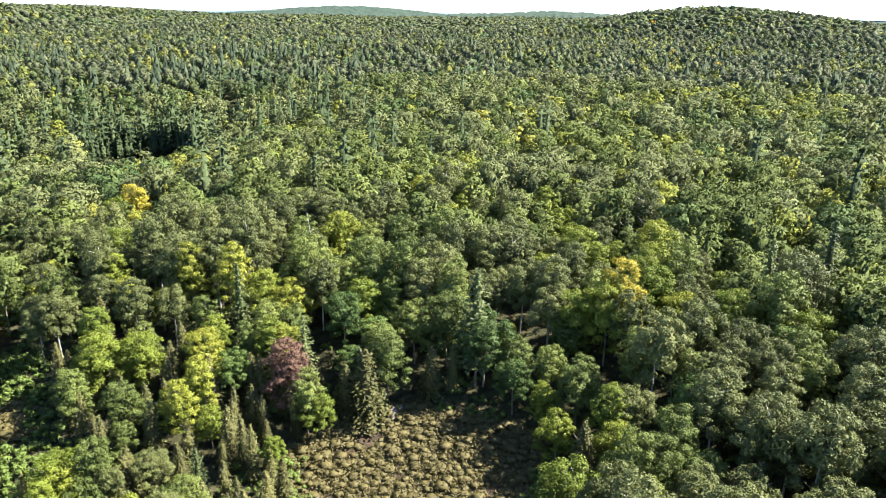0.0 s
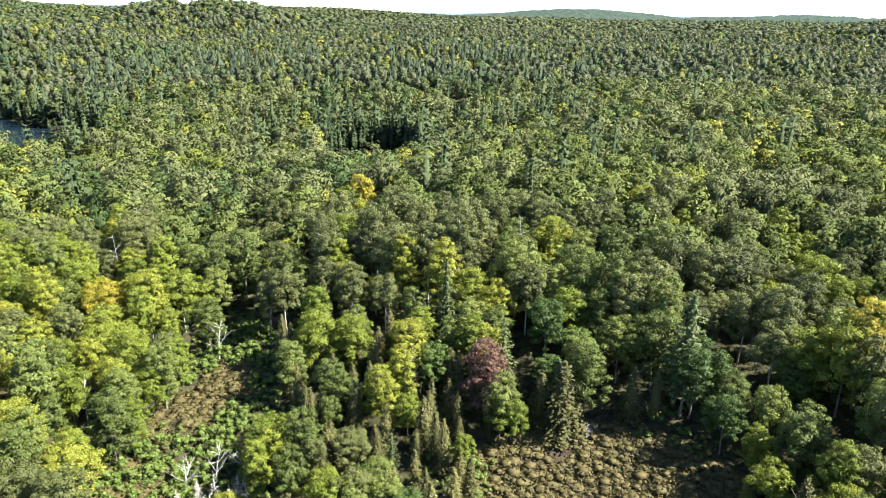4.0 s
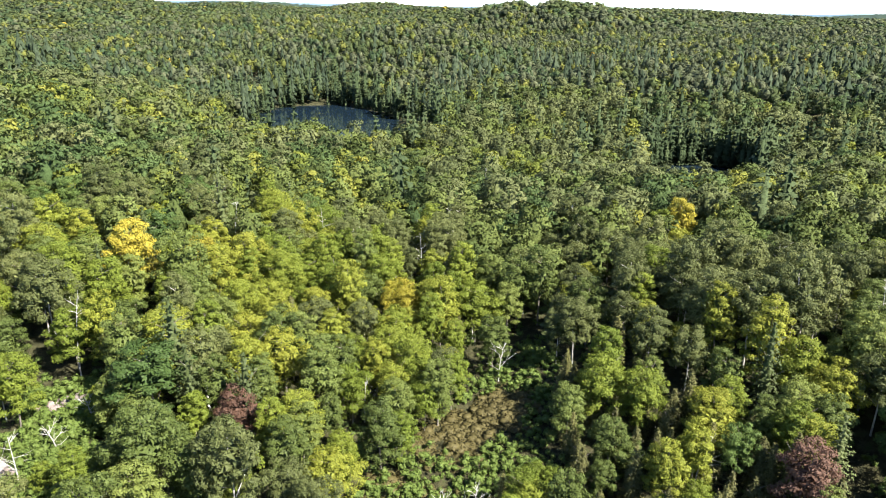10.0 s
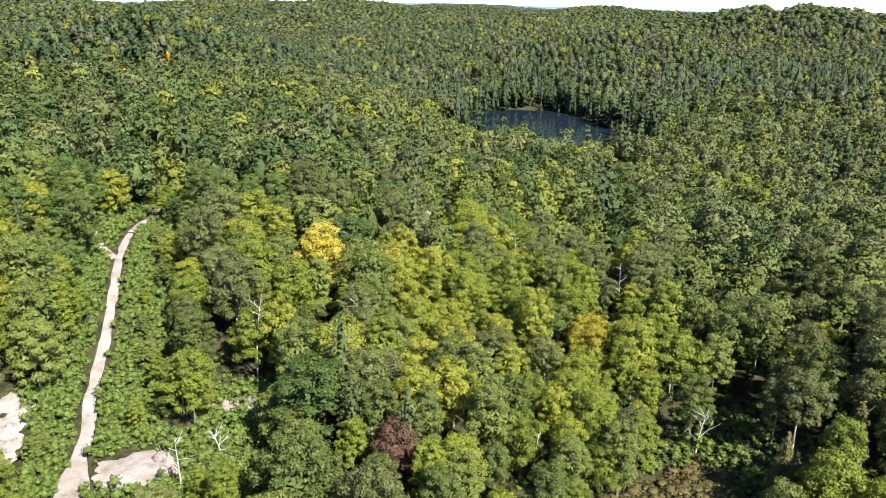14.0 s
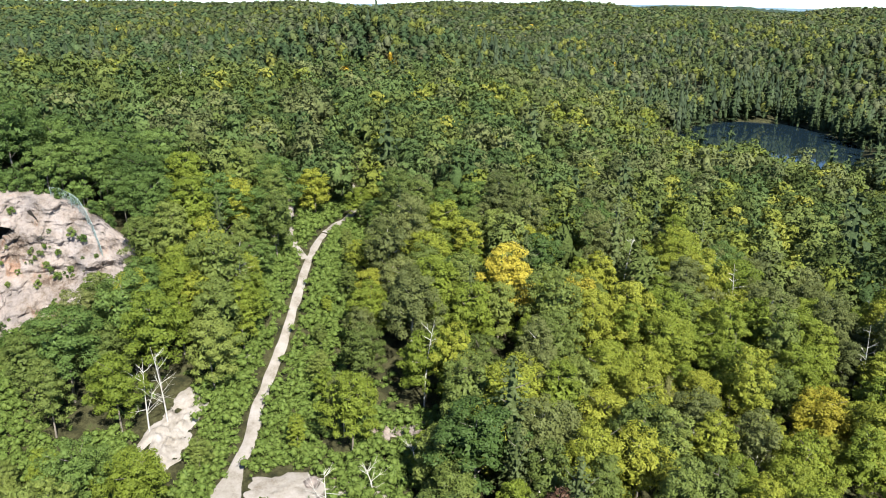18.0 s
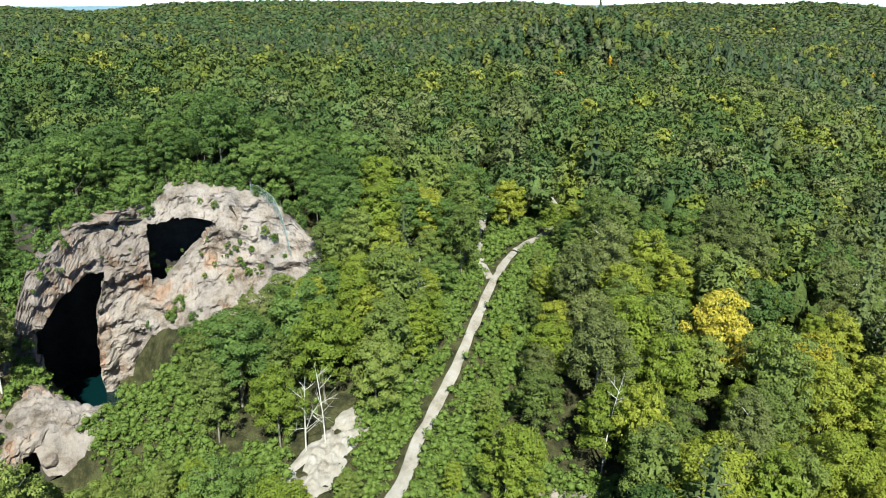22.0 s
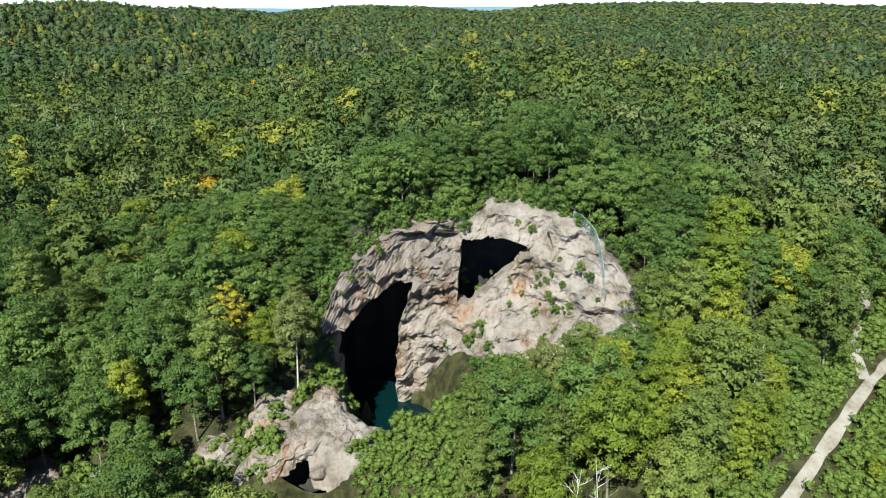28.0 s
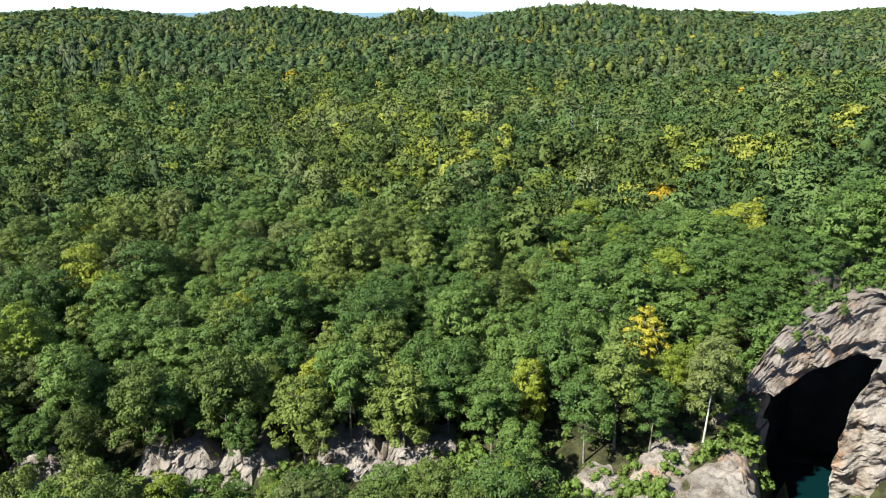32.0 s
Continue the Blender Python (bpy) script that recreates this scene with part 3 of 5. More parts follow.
def seg_dist(x, y, line):
    d = np.full(np.shape(x), 1e9)
    for (ax, ay), (bx, by) in zip(line[:-1], line[1:]):
        t = np.clip(((x - ax) * (bx - ax) + (y - ay) * (by - ay)) / ((bx - ax) ** 2 + (by - ay) ** 2), 0, 1)
        d = np.minimum(d, np.hypot(x - ax - t * (bx - ax), y - ay - t * (by - ay)))
    return d


def open_ground(x, y):
    """True where no tree can stand."""
    o = pond_reach(x, y) < 1.05
    o |= (seg_dist(x, y, ROAD) < np.where(y > 20.5 - 0.235 * (x + 100), 5.6, 3.8)) | (seg_dist(x, y, TRACK) < 2.6) | (seg_dist(x, y, SPUR) < 2.6)
    for cx, cy, a, b in CLEAR:
        o |= np.hypot((x - cx) / a, (y - cy) / b) < 1
    u, n = to_quarry(x, y)
    face = np.interp(u, FACE_U, FACE_N)
    lean = 0.42 * np.maximum(np.interp(u, TOP_U, TOP_Z) - 15, 0)
    o |= (u > -23.5) & (u < 22) & (n > face - lean - 3.2) & (n < np.where(u < -2, 20 - 0.3 * np.abs(u + 14), 9))
    return o


def tree_spots(r0, r1, cell, rng, fan=True):
    """A jittered grid of spots in the ring between r0 and r1."""
    k = int(r1 / cell) + 1
    i, j = np.meshgrid(np.arange(-k, k + 1), np.arange(-k, k + 1))
    x = MX + (i + 0.5 * (j % 2) + rng.uniform(-0.33, 0.33, i.shape)) * cell
    y = MY + (j + rng.uniform(-0.33, 0.33, i.shape)) * cell
    x, y = x.ravel(), y.ravel()
    r, a = np.hypot(x - MX, y - MY), bearing_of(x, y)
    inside = (a > np.interp(r, (60, 150, 400), (-78, -58, SECTOR[0]))) & (a < SECTOR[1])
    keep = (r >= r0) & (r < r1) & (inside if fan else ~inside)
    keep &= ~open_ground(x, y)
    return x[keep], y[keep]


def wet_of(x, y):
    """Low wet ground round the bog, where cedars and brush grow."""
    return np.exp(-np.minimum(np.hypot((x + 32) / 58, (y - 88) / 24), 9) ** 2 * 1.2)


def mix_of(x, y, rng):
    """Which sort grows at each spot: fields of noise give groves."""
    n = len(x)
    g1, g2, g3 = value_noise(x, y, 38, 2), value_noise(x, y, 60, 3), value_noise(x, y, 22, 4)
    b = bearing_of(x, y)
    r = np.hypot(x - MX, y - MY)
    sunny = np.exp(-(((x + 105) / 45) ** 2 + ((y - 105) / 60) ** 2)) + 0.6 * np.exp(-(((x + 148) / 18) ** 2 + ((y - 14) / 18) ** 2)) + 0.5 * np.exp(-(((x + 412) / 50) ** 2 + ((y - 80) / 40) ** 2))
    sunny += 0.9 * (np.exp(-((x + 172) ** 2 + (y + 86) ** 2) / 900) + np.exp(-((x + 147) ** 2 + (y + 64) ** 2) / 250) + np.exp(-((x + 156) ** 2 + (y - 17) ** 2) / 300) + 0.7 * np.exp(-((x + 178) ** 2 + (y - 21) ** 2) / 500) + 0.6 * np.exp(-((x + 58) ** 2 + (y + 150) ** 2) / 500))
    wet = wet_of(x, y)
    shore = np.clip(1.9 - pond_reach(x, y), 0, 1) + 0.85 * smoothstep((b + 2) / 8) * smoothstep((48 - b) / 8) * smoothstep((r - 300) / 40) * smoothstep((640 - r) / 160) * (0.45 + 0.9 * value_noise(x, y, 45, 6))
    shore = shore + 0.5 * smoothstep((b - 44) / 8) * smoothstep((78 - b) / 8) * smoothstep((r - 430) / 40) * smoothstep((660 - r) / 150)
    u, n_out = to_quarry(x, y)
    rim = 0.55 * (np.abs(u) < 36) * (n_out < 4) * (n_out > -34) + 0.35 * np.exp(-np.hypot(x + 545, y - 90) ** 2 / 9000)
    score = np.stack([
        0.55 - 0.1 * wet + 0.5 * (g1 - 0.5) + rng.normal(size=n) * 0.22,                                        # maple
        0.36 + smoothstep((b - 80) / 35) * 0.26 * (1 - 0.75 * smoothstep((b - 132) / 25) * (r < 300)) + rim + 0.7 * (g2 - 0.5) + rng.normal(size=n) * 0.2,  # oak
        0.38 - 0.45 * wet + 0.8 * (g3 - 0.5) + rng.normal(size=n) * 0.2 + 0.6 * np.exp(-(((x + 126) / 17) ** 2 + ((y - 49) / 11) ** 2) ** 2) + 0.2 * smoothstep((60 - b) / 40) - 0.2 * smoothstep((b - 80) / 30),                                          # aspen
        0.27 - 0.1 * smoothstep((b - 85) / 35) - 0.1 * smoothstep((r - 200) / 200) - 0.4 * np.exp(-(((x + 126) / 16) ** 2 + ((y + 10) / 16) ** 2) ** 2) + 0.3 * sunny + 0.6 * (0.5 - g2) + rng.normal(size=n) * 0.42,                          # turning maple
        -0.35 + 0.25 * sunny + rng.normal(size=n) * 0.3,                                             # golden
        0.08 + 0.8 * (g1 - 0.55) + 0.62 * shore - 0.4 * smoothstep((r - 620) / 200) + rng.normal(size=n) * 0.27 - 0.2 * smoothstep((b - 95) / 40) * (r < 300),        # pine
        0.04 + 1.0 * wet + 0.5 * shore - 0.4 * smoothstep((r - 620) / 200) + rng.normal(size=n) * 0.25 - 0.1 * smoothstep((b - 60) / 40),                                # cedar
    ])
    return score.argmax(0)


def thing(name, label, category, group=""):
    return tagged(new(name), label, category, group)


SORTS = [
    ("maple_tree", "green leafy maple tree of the mixed forest", "maples of the forest", M_MAPLE, M_BARK),
    ("oak_tree", "dark green broad-crowned oak tree of the forest", "oaks of the forest", M_OAK, M_BARK),
    ("aspen_tree", "grey-green aspen tree with pale trunk", "aspens of the forest", M_ASPEN, M_BIRCH),
    ("sugar_maple_tree", "maple tree turning yellow-green in early autumn", "turning maples of the forest", M_TURNING, M_BARK),
    ("red_maple_tree", "golden-orange autumn maple tree", "golden maples of the forest", M_GOLD, M_BARK),
    ("pine_tree", "blue-green white pine with layered boughs", "pines of the forest", M_PINE, M_BARK),
    ("cedar_tree", "narrow olive-green cedar tree", "cedars of the forest", M_SPRUCE, M_BARK),
]
VARIANTS = 5


def tree_meshes(sort, rng, detail):
    """Crown and stem arrays for one tree, about 15 m high; detail 0 near, 1 and 2 middle distance, 3 and 4 far."""
    clumps, leaves, size = (52, 30, 18, 0, 0)[detail], (6600, 780, 320, 34, 12)[detail], (0.168, 0.45, 0.63, 1.25, 2.0)[detail]
    if sort in (0, 3, 4):
        R, H, low, form = rng.uniform(3.5, 5.0), rng.uniform(12, 15.5), 2.8, (0.55, 0.36, 0.25)
    elif sort == 1:
        R, H, low, form = rng.uniform(4.2, 5.6), rng.uniform(12.5, 14.5), 4.6, (0.5, 0.42, 0.05)
    else:
        R, H, low, form = rng.uniform(3.7, 4.8), rng.uniform(13.5, 16.5), 5.2, (0.65, 0.42, 0.12)
    if sort == 5:
        R, H = rng.uniform(3.2, 4.2), rng.uniform(15, 18)
        crown = far_cone(rng, R, 1.5, H, 7 - detail, 8 - detail) if detail > 2 else cone_crown(rng, R, 2.8, H, (15, 9, 8)[detail], (11, 7, 6)[detail], (16, 4, 3)[detail], (0.25, 0.8, 0.9)[detail], 0.02, 0.4, 0.55, 0.3)
    elif sort == 6:
        R, H = rng.uniform(2.6, 3.5), rng.uniform(9, 12)
        crown = far_cone(rng, R * 0.8, 0.5, H, 7 - detail, 7 - detail) if detail > 2 else cone_crown(rng, R, 0.4, H, (28, 11, 8)[detail], (17, 8, 6)[detail], (11, 3, 2)[detail], (0.2, 0.62, 0.85)[detail], 0.12, 0.35, 0.6, 0.6)
    elif detail > 2:
        crown = far_broad(rng, R, low, H, leaves, size)
    else:
        crown = broad_crown(rng, R, low, H, clumps, int(leaves * R / 4), size, *form)
    trunk = stem(rng, H * 0.86, 0.17, 5, R * 0.6) if detail == 0 else None
    return crown, trunk


WATER_X, WATER_Y = quarry(-11, 8)
# young growth that leaves low ground open: x, y, half width, and the side it lies on (another x, y)
YOUNG = [(-115, 13, 10, -36, 34, 0.55, 30), (-103, 28.5, 7, -24, 32, 0.6, 30), (-114, 44.5, 6, -20, 28, 0.55, 30), (-66, 86, 11, -3, 10, 0.44, 45), (-101, 37, 7, -22, 30, 0.5, 34), (WATER_X, WATER_Y, 8, -55, 33, 0.47, 75), (-78, 114, 5, -3, 10, 0.42, 30),
         (-60, 69, 10, -3, 8, 0.55, 30), (-3, 85, 18, 0, 0, 0.6, 30), (-134, 314, 20, -3, 8, 0.2, 70), (-368, 290, 55, -12, 20, 0.15, 100), (-120, -25, 9, -60, 32, 0.6, 26)]


def headroom(x, y):
    """How high trees have grown: young growth before the quarry face, round the pit and on old spoil."""
    u, n = to_quarry(x, y)
    foot = np.interp(u, (-40, -27, -23.5, -21.5, -7, -3, 4, 14, 22, 30), (30, 15, 7, -9, -8, 1, 2, 8, 16, 40))
    room = np.where((n > -2) & (n < 60), foot + 0.6 * np.maximum(n - 3, 0), 99.0)
    room = np.where((u > -33) & (u < -12) & (n > 31) & (n < 60), np.minimum(room, -0.5 + 0.72 * (n - 32)), room)
    for tx, ty, wide, ex, ey, slope, reach in YOUNG:
        far = math.hypot(ex - tx, ey - ty)
        c, s = (ex - tx) / far, (ey - ty) / far
        along, across = (x - tx) * c + (y - ty) * s, (y - ty) * c - (x - tx) * s
        room = np.where((np.abs(across) < wide) & (along > -3) & (along < reach), np.minimum(room, float(land(tx, ty)) + 1.2 + slope * np.maximum(along - 2, 0)), room)
    verge = seg_dist(x, y, ROAD)
    near_side = (verge < 16) & (y > 20.5 - 0.235 * (x + 100))
    room = np.where(near_side, np.minimum(room, land(x, y) + 0.7 * verge), room)
    front = y + 50 - 0.28 * (x + 90) * -1.0
    return np.where((front > -2) & (front < 26) & (x > -98) & (x < -34), np.minimum(room, -1.5 + 0.72 * np.maximum(front, 0)), room)


def build_near_woods():
    rng = np.random.RandomState(21)
    x, y = tree_spots(48, 162, 5.9, rng)
    x2, y2 = tree_spots(48, 130, 4.6, rng)
    more = wet_of(x2, y2) > 0.45
    x, y = np.concatenate([x, x2[more]]), np.concatenate([y, y2[more]])
    fit = headroom(x, y) - land(x, y) > 3.5
    x, y = x[fit], y[fit]
    kind = mix_of(x, y, rng)
    z = land(x, y)
    over = []
    for s, (name, label, group, leaf_mat, bark) in enumerate(SORTS):
        idx = np.nonzero(kind == s)[0]
        rng.shuffle(idx)
        idx = idx[np.argsort(np.hypot(x[idx] - MX, y[idx] - MY) - 200 * (headroom(x[idx], y[idx]) < 60), kind="stable")]
        over.append(idx[300:])
        models = []
        for v in range(VARIANTS):
            (cv, cf), (tv, tf) = tree_meshes(s, rng, 0)
            models.append((raw_mesh("crown", cv, cf, leaf_mat), raw_mesh("trunk", tv, tf, bark, True)))
        made = []
        tall = max(models[0][0].vertices[q].co.z for q in range(0, len(models[0][0].vertices), 3))
        idx = idx[:300]
        rng.shuffle(idx)
        for k, i in enumerate(idx):
            grow = min(rng.uniform(0.68, 1.18) * (1 - 0.3 * float(wet_of(x[i], y[i]))), (float(headroom(x[i], y[i])) - z[i]) / tall)
            m = pose(x[i], y[i], z[i], 0, 0, rng.uniform(0, 360)) @ Matrix.Diagonal((grow, grow, grow * rng.uniform(0.9, 1.15), 1))
            if k < VARIANTS:
                root = thing(name, label, "tree", group)
                mesh_part("crown", models[k][0], root)
                mesh_part("trunk", models[k][1], root)
                made.append(root)
                root.matrix_basis = m
            else:
                src = made[k % VARIANTS]
                keep_m = src.matrix_basis.copy()
                src.matrix_basis = Matrix.Identity(4)
                copy_thing(src, m)
                src.matrix_basis = keep_m
    return [(x[o], y[o], np.full(len(o), s)) for s, o in enumerate(over)]


def build_woods(rings, extra):
    """Woods past the near trees, joined by colour."""
    rng = np.random.RandomState(5)
    colour_of = ("green", "dark", "grey", "lime", "gold", "conifer", "conifer")
    bins, tones, leans = {}, {}, {}
    jobs = []
    for r0, r1, cell, detail, fan in rings:
        x, y = tree_spots(r0, r1, cell, rng, fan)
        jobs.append((x, y, mix_of(x, y, rng), detail, cell / (6.0, 6.3, 6.5, 7.4, 7.2)[detail]))
    for px, py, a, b, turn in PONDS:             # spires along the far shores
        t, q = rng.uniform(0, 2 * math.pi, 620), rng.uniform(1.0, 1.5, 620)
        ct, st = math.cos(radians(turn)), math.sin(radians(turn))
        x, y = px + a * q * np.cos(t) * ct - b * q * np.sin(t) * st, py + a * q * np.cos(t) * st + b * q * np.sin(t) * ct
        back = np.hypot(x - MX, y - MY) > math.hypot(px - MX, py - MY) + 0.3 * b
        jobs.append((x[back], y[back], np.where(rng.rand(back.sum()) < 0.75, 6, 5), 2, 1.0))
    for x, y, k in extra:
        free = headroom(x, y) > 60
        jobs.append((x[free], y[free], k[free], 1, 1.0))
    for x, y, kind, detail, wide in jobs:
        z = land(x, y)
        for s in range(len(SORTS)):
            models = [tree_meshes(s, rng, detail)[0] for _ in range(6)]
            idx = np.nonzero(kind == s)[0]
            pick = rng.randint(0, 6, len(idx))
            for v in range(6):
                sel = idx[pick == v]
                if not len(sel):
                    continue
                mv, mf = models[v]
                mf, mn = soft_normals(mv, mf)
                a = rng.uniform(0, 2 * math.pi, len(sel))
                g = (rng.uniform(0.72, 1.25, len(sel)) if detail < 3 else rng.uniform(0.88, 1.13, len(sel))) * (1 + 0.2 * (s == 5))
                g = np.minimum(g, np.maximum(headroom(x[sel], y[sel]) - z[sel], 5.5) / 15)
                w = g * wide * (1.0, 1.0, 1.0, 1.0, 1.0, 1.05, 0.9)[s]
                c, sn = np.cos(a) * w, np.sin(a) * w
                vx = mv[None, :, 0] * c[:, None] - mv[None, :, 1] * sn[:, None] + x[sel][:, None]
                vy = mv[None, :, 0] * sn[:, None] + mv[None, :, 1] * c[:, None] + y[sel][:, None]
                vz = mv[None, :, 2] * g[:, None] + z[sel][:, None]
                V = np.stack([vx, vy, vz], -1).reshape(-1, 3)
                F = (mf[None] + (np.arange(len(sel)) * len(mv))[:, None, None]).reshape(-1, 3)
                bins.setdefault((colour_of[s], detail > 2), []).append((V, F))
                turn = np.stack([mn[None, :, 0] * np.cos(a)[:, None] - mn[None, :, 1] * np.sin(a)[:, None], mn[None, :, 0] * np.sin(a)[:, None] + mn[None, :, 1] * np.cos(a)[:, None], np.repeat(mn[None, :, 2], len(sel), 0)], -1)
                leans.setdefault((colour_of[s], detail > 2), []).append(turn.reshape(-1, 3))
                tones.setdefault((colour_of[s], detail > 2), []).append(np.repeat(rng.rand(len(sel)), len(mv)))
    words = {"green": "distant green hardwood forest", "dark": "distant dark green oak forest", "grey": "distant grey-green aspen woods",
             "lime": "distant yellow-green turning maples", "gold": "scattered distant golden autumn trees", "conifer": "distant dark pines and cedars"}
    for (c, far), pieces in bins.items():
        V, F = join(pieces)
        me = raw_mesh("far_woods", V, F, (FAR_SHADED_KINDS if far else W_KINDS)[c], True, np.concatenate(tones[c, far]), np.concatenate(leans[c, far]))
        tagged(new("far_woods", me), words[c] if far else words[c].replace("distant ", ""), "forest", kind="stuff")


def build_canopy():
    """The wooded hills furthest off: one bumpy canopy sheet, and a blue range at the edge of sight; haze is painted
    into both colours.
    """
    n = 1500
    rings = np.geomspace(1700, 4400, 120)
    ang = np.linspace(radians(SECTOR[0] - 4), radians(SECTOR[1] + 4), n)
    rr, aa = np.meshgrid(rings, ang, indexing="ij")
    x, y = MX - rr * np.sin(aa), MY + rr * np.cos(aa)
    bump = np.random.RandomState(4).rand(*x.shape) * 6 + value_noise(x, y, 40, 9) * 4
    z = land(x, y) + 5 + bump
    v = np.stack([x, y, z], -1).reshape(-1, 3)
    i, j = np.meshgrid(np.arange(len(rings) - 1), np.arange(n - 1), indexing="ij")
    a = i * n + j
    f = np.stack([a, a + 1, a + n + 1, a + n], -1).reshape(-1, 4)
    tagged(new("hill_woods", raw_mesh("hill_woods", v, f, M_HILL, False, np.random.RandomState(8).rand(len(v)))), "far wooded hills under a closed canopy, coloured dull blue-green for haze", "forest", kind="stuff")
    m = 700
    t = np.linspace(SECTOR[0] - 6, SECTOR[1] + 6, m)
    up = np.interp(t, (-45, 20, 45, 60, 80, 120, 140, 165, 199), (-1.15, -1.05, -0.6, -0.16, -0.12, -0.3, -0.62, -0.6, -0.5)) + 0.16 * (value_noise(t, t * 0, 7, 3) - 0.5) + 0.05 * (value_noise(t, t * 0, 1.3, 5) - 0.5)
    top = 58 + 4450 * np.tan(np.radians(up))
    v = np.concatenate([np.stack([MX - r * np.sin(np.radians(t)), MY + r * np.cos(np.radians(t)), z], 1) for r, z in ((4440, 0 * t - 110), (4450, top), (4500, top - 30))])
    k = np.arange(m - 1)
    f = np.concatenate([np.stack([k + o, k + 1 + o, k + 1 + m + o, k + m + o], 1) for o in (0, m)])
    tagged(new("backdrop", raw_mesh("backdrop", v, f, M_HAZY_RANGE, True)), "distant hills on the horizon, coloured blue for haze", "hills", kind="structure")


left_over = build_near_woods()
build_woods([(162, 250, 6.3, 1, True), (250, 430, 6.8, 2, True), (430, 880, 6.9, 3, True), (880, 1750, 10.0, 4, True), (40, 300, 9.5, 3, False)], left_over)
build_canopy()


# ---- the quarry face with its caves ----
def poly_sd(px, py, poly):
    """Signed distance to a polygon: negative inside."""
    px, py = np.asarray(px, float), np.asarray(py, float)
    d = np.full(px.shape, 1e9)
    inside = np.zeros(px.shape, bool)
    for (ax, ay), (bx, by) in zip(poly, poly[1:] + poly[:1]):
        t = np.clip(((px - ax) * (bx - ax) + (py - ay) * (by - ay)) / ((bx - ax) ** 2 + (by - ay) ** 2), 0, 1)
        d = np.minimum(d, np.hypot(px - ax - t * (bx - ax), py - ay - t * (by - ay)))
        cross = ((ay > py) != (by > py)) & (px < (bx - ax) * (py - ay) / (by - ay + 1e-12) + ax)
        inside ^= cross
    return np.where(inside, -d, d)


def rock_noise(p, seed):
    return noise.fractal(Vector(p) * 0.35 + Vector((seed, 0, 0)), 0.9, 2.1, 6)


CAVE_L = [(-21.5, 9.5), (-19, 12.3), (-15.5, 14.8), (-12.5, 15.6), (-10.6, 15.4), (-11.6, 11.5), (-13, 7), (-13.2, 2), (-13.3, -9), (-20.5, -9), (-20.6, 0)]
CAVE_R = [(-3.6, 11.6), (-3.0, 21.2), (1.5, 22.0), (5.5, 22.0), (8.2, 21.0), (5.8, 18.4), (3.0, 15.4), (0.8, 13.6), (-1.8, 11.2)]


def face_out(u, z):
    """How far the rock face stands out at u, z."""
    n = np.interp(u, FACE_U, FACE_N)
    n = n - 0.42 * np.maximum(z - 15, 0)
    apron = np.clip((u + 7) / 9, 0, 1) * np.maximum(13.5 - z, 0) * 1.15
    return n + np.minimum(apron, 16)


def rough_zone(u, z):
    """1 on the old fractured rock of the arch and the pillar's head, 0 on the freshly broken apron."""
    arch = smoothstep((-9 - u) / 4) * smoothstep((z - 9 - 0.25 * (u + 14)) / 4)
    head = np.exp(-((u + 7.5) / 4.5) ** 4) * smoothstep((z - 9.5) / 4)
    return np.maximum(arch, head)


def ragged(poly, seed):
    """The outline of a mouth, broken into uneven short edges."""
    rng = np.random.RandomState(seed)
    out = []
    for (ax, ay), (bx, by) in zip(poly, poly[1:] + poly[:1]):
        m = max(1, int(math.hypot(bx - ax, by - ay) / 1.1))
        for k in range(m):
            w = 0.32 if k else 0.15
            out.append((ax + (bx - ax) * k / m + rng.uniform(-w, w), ay + (by - ay) * k / m + rng.uniform(-w, w)))
    return out


CAVE_L, CAVE_R = ragged(CAVE_L, 1), ragged(CAVE_R, 2)


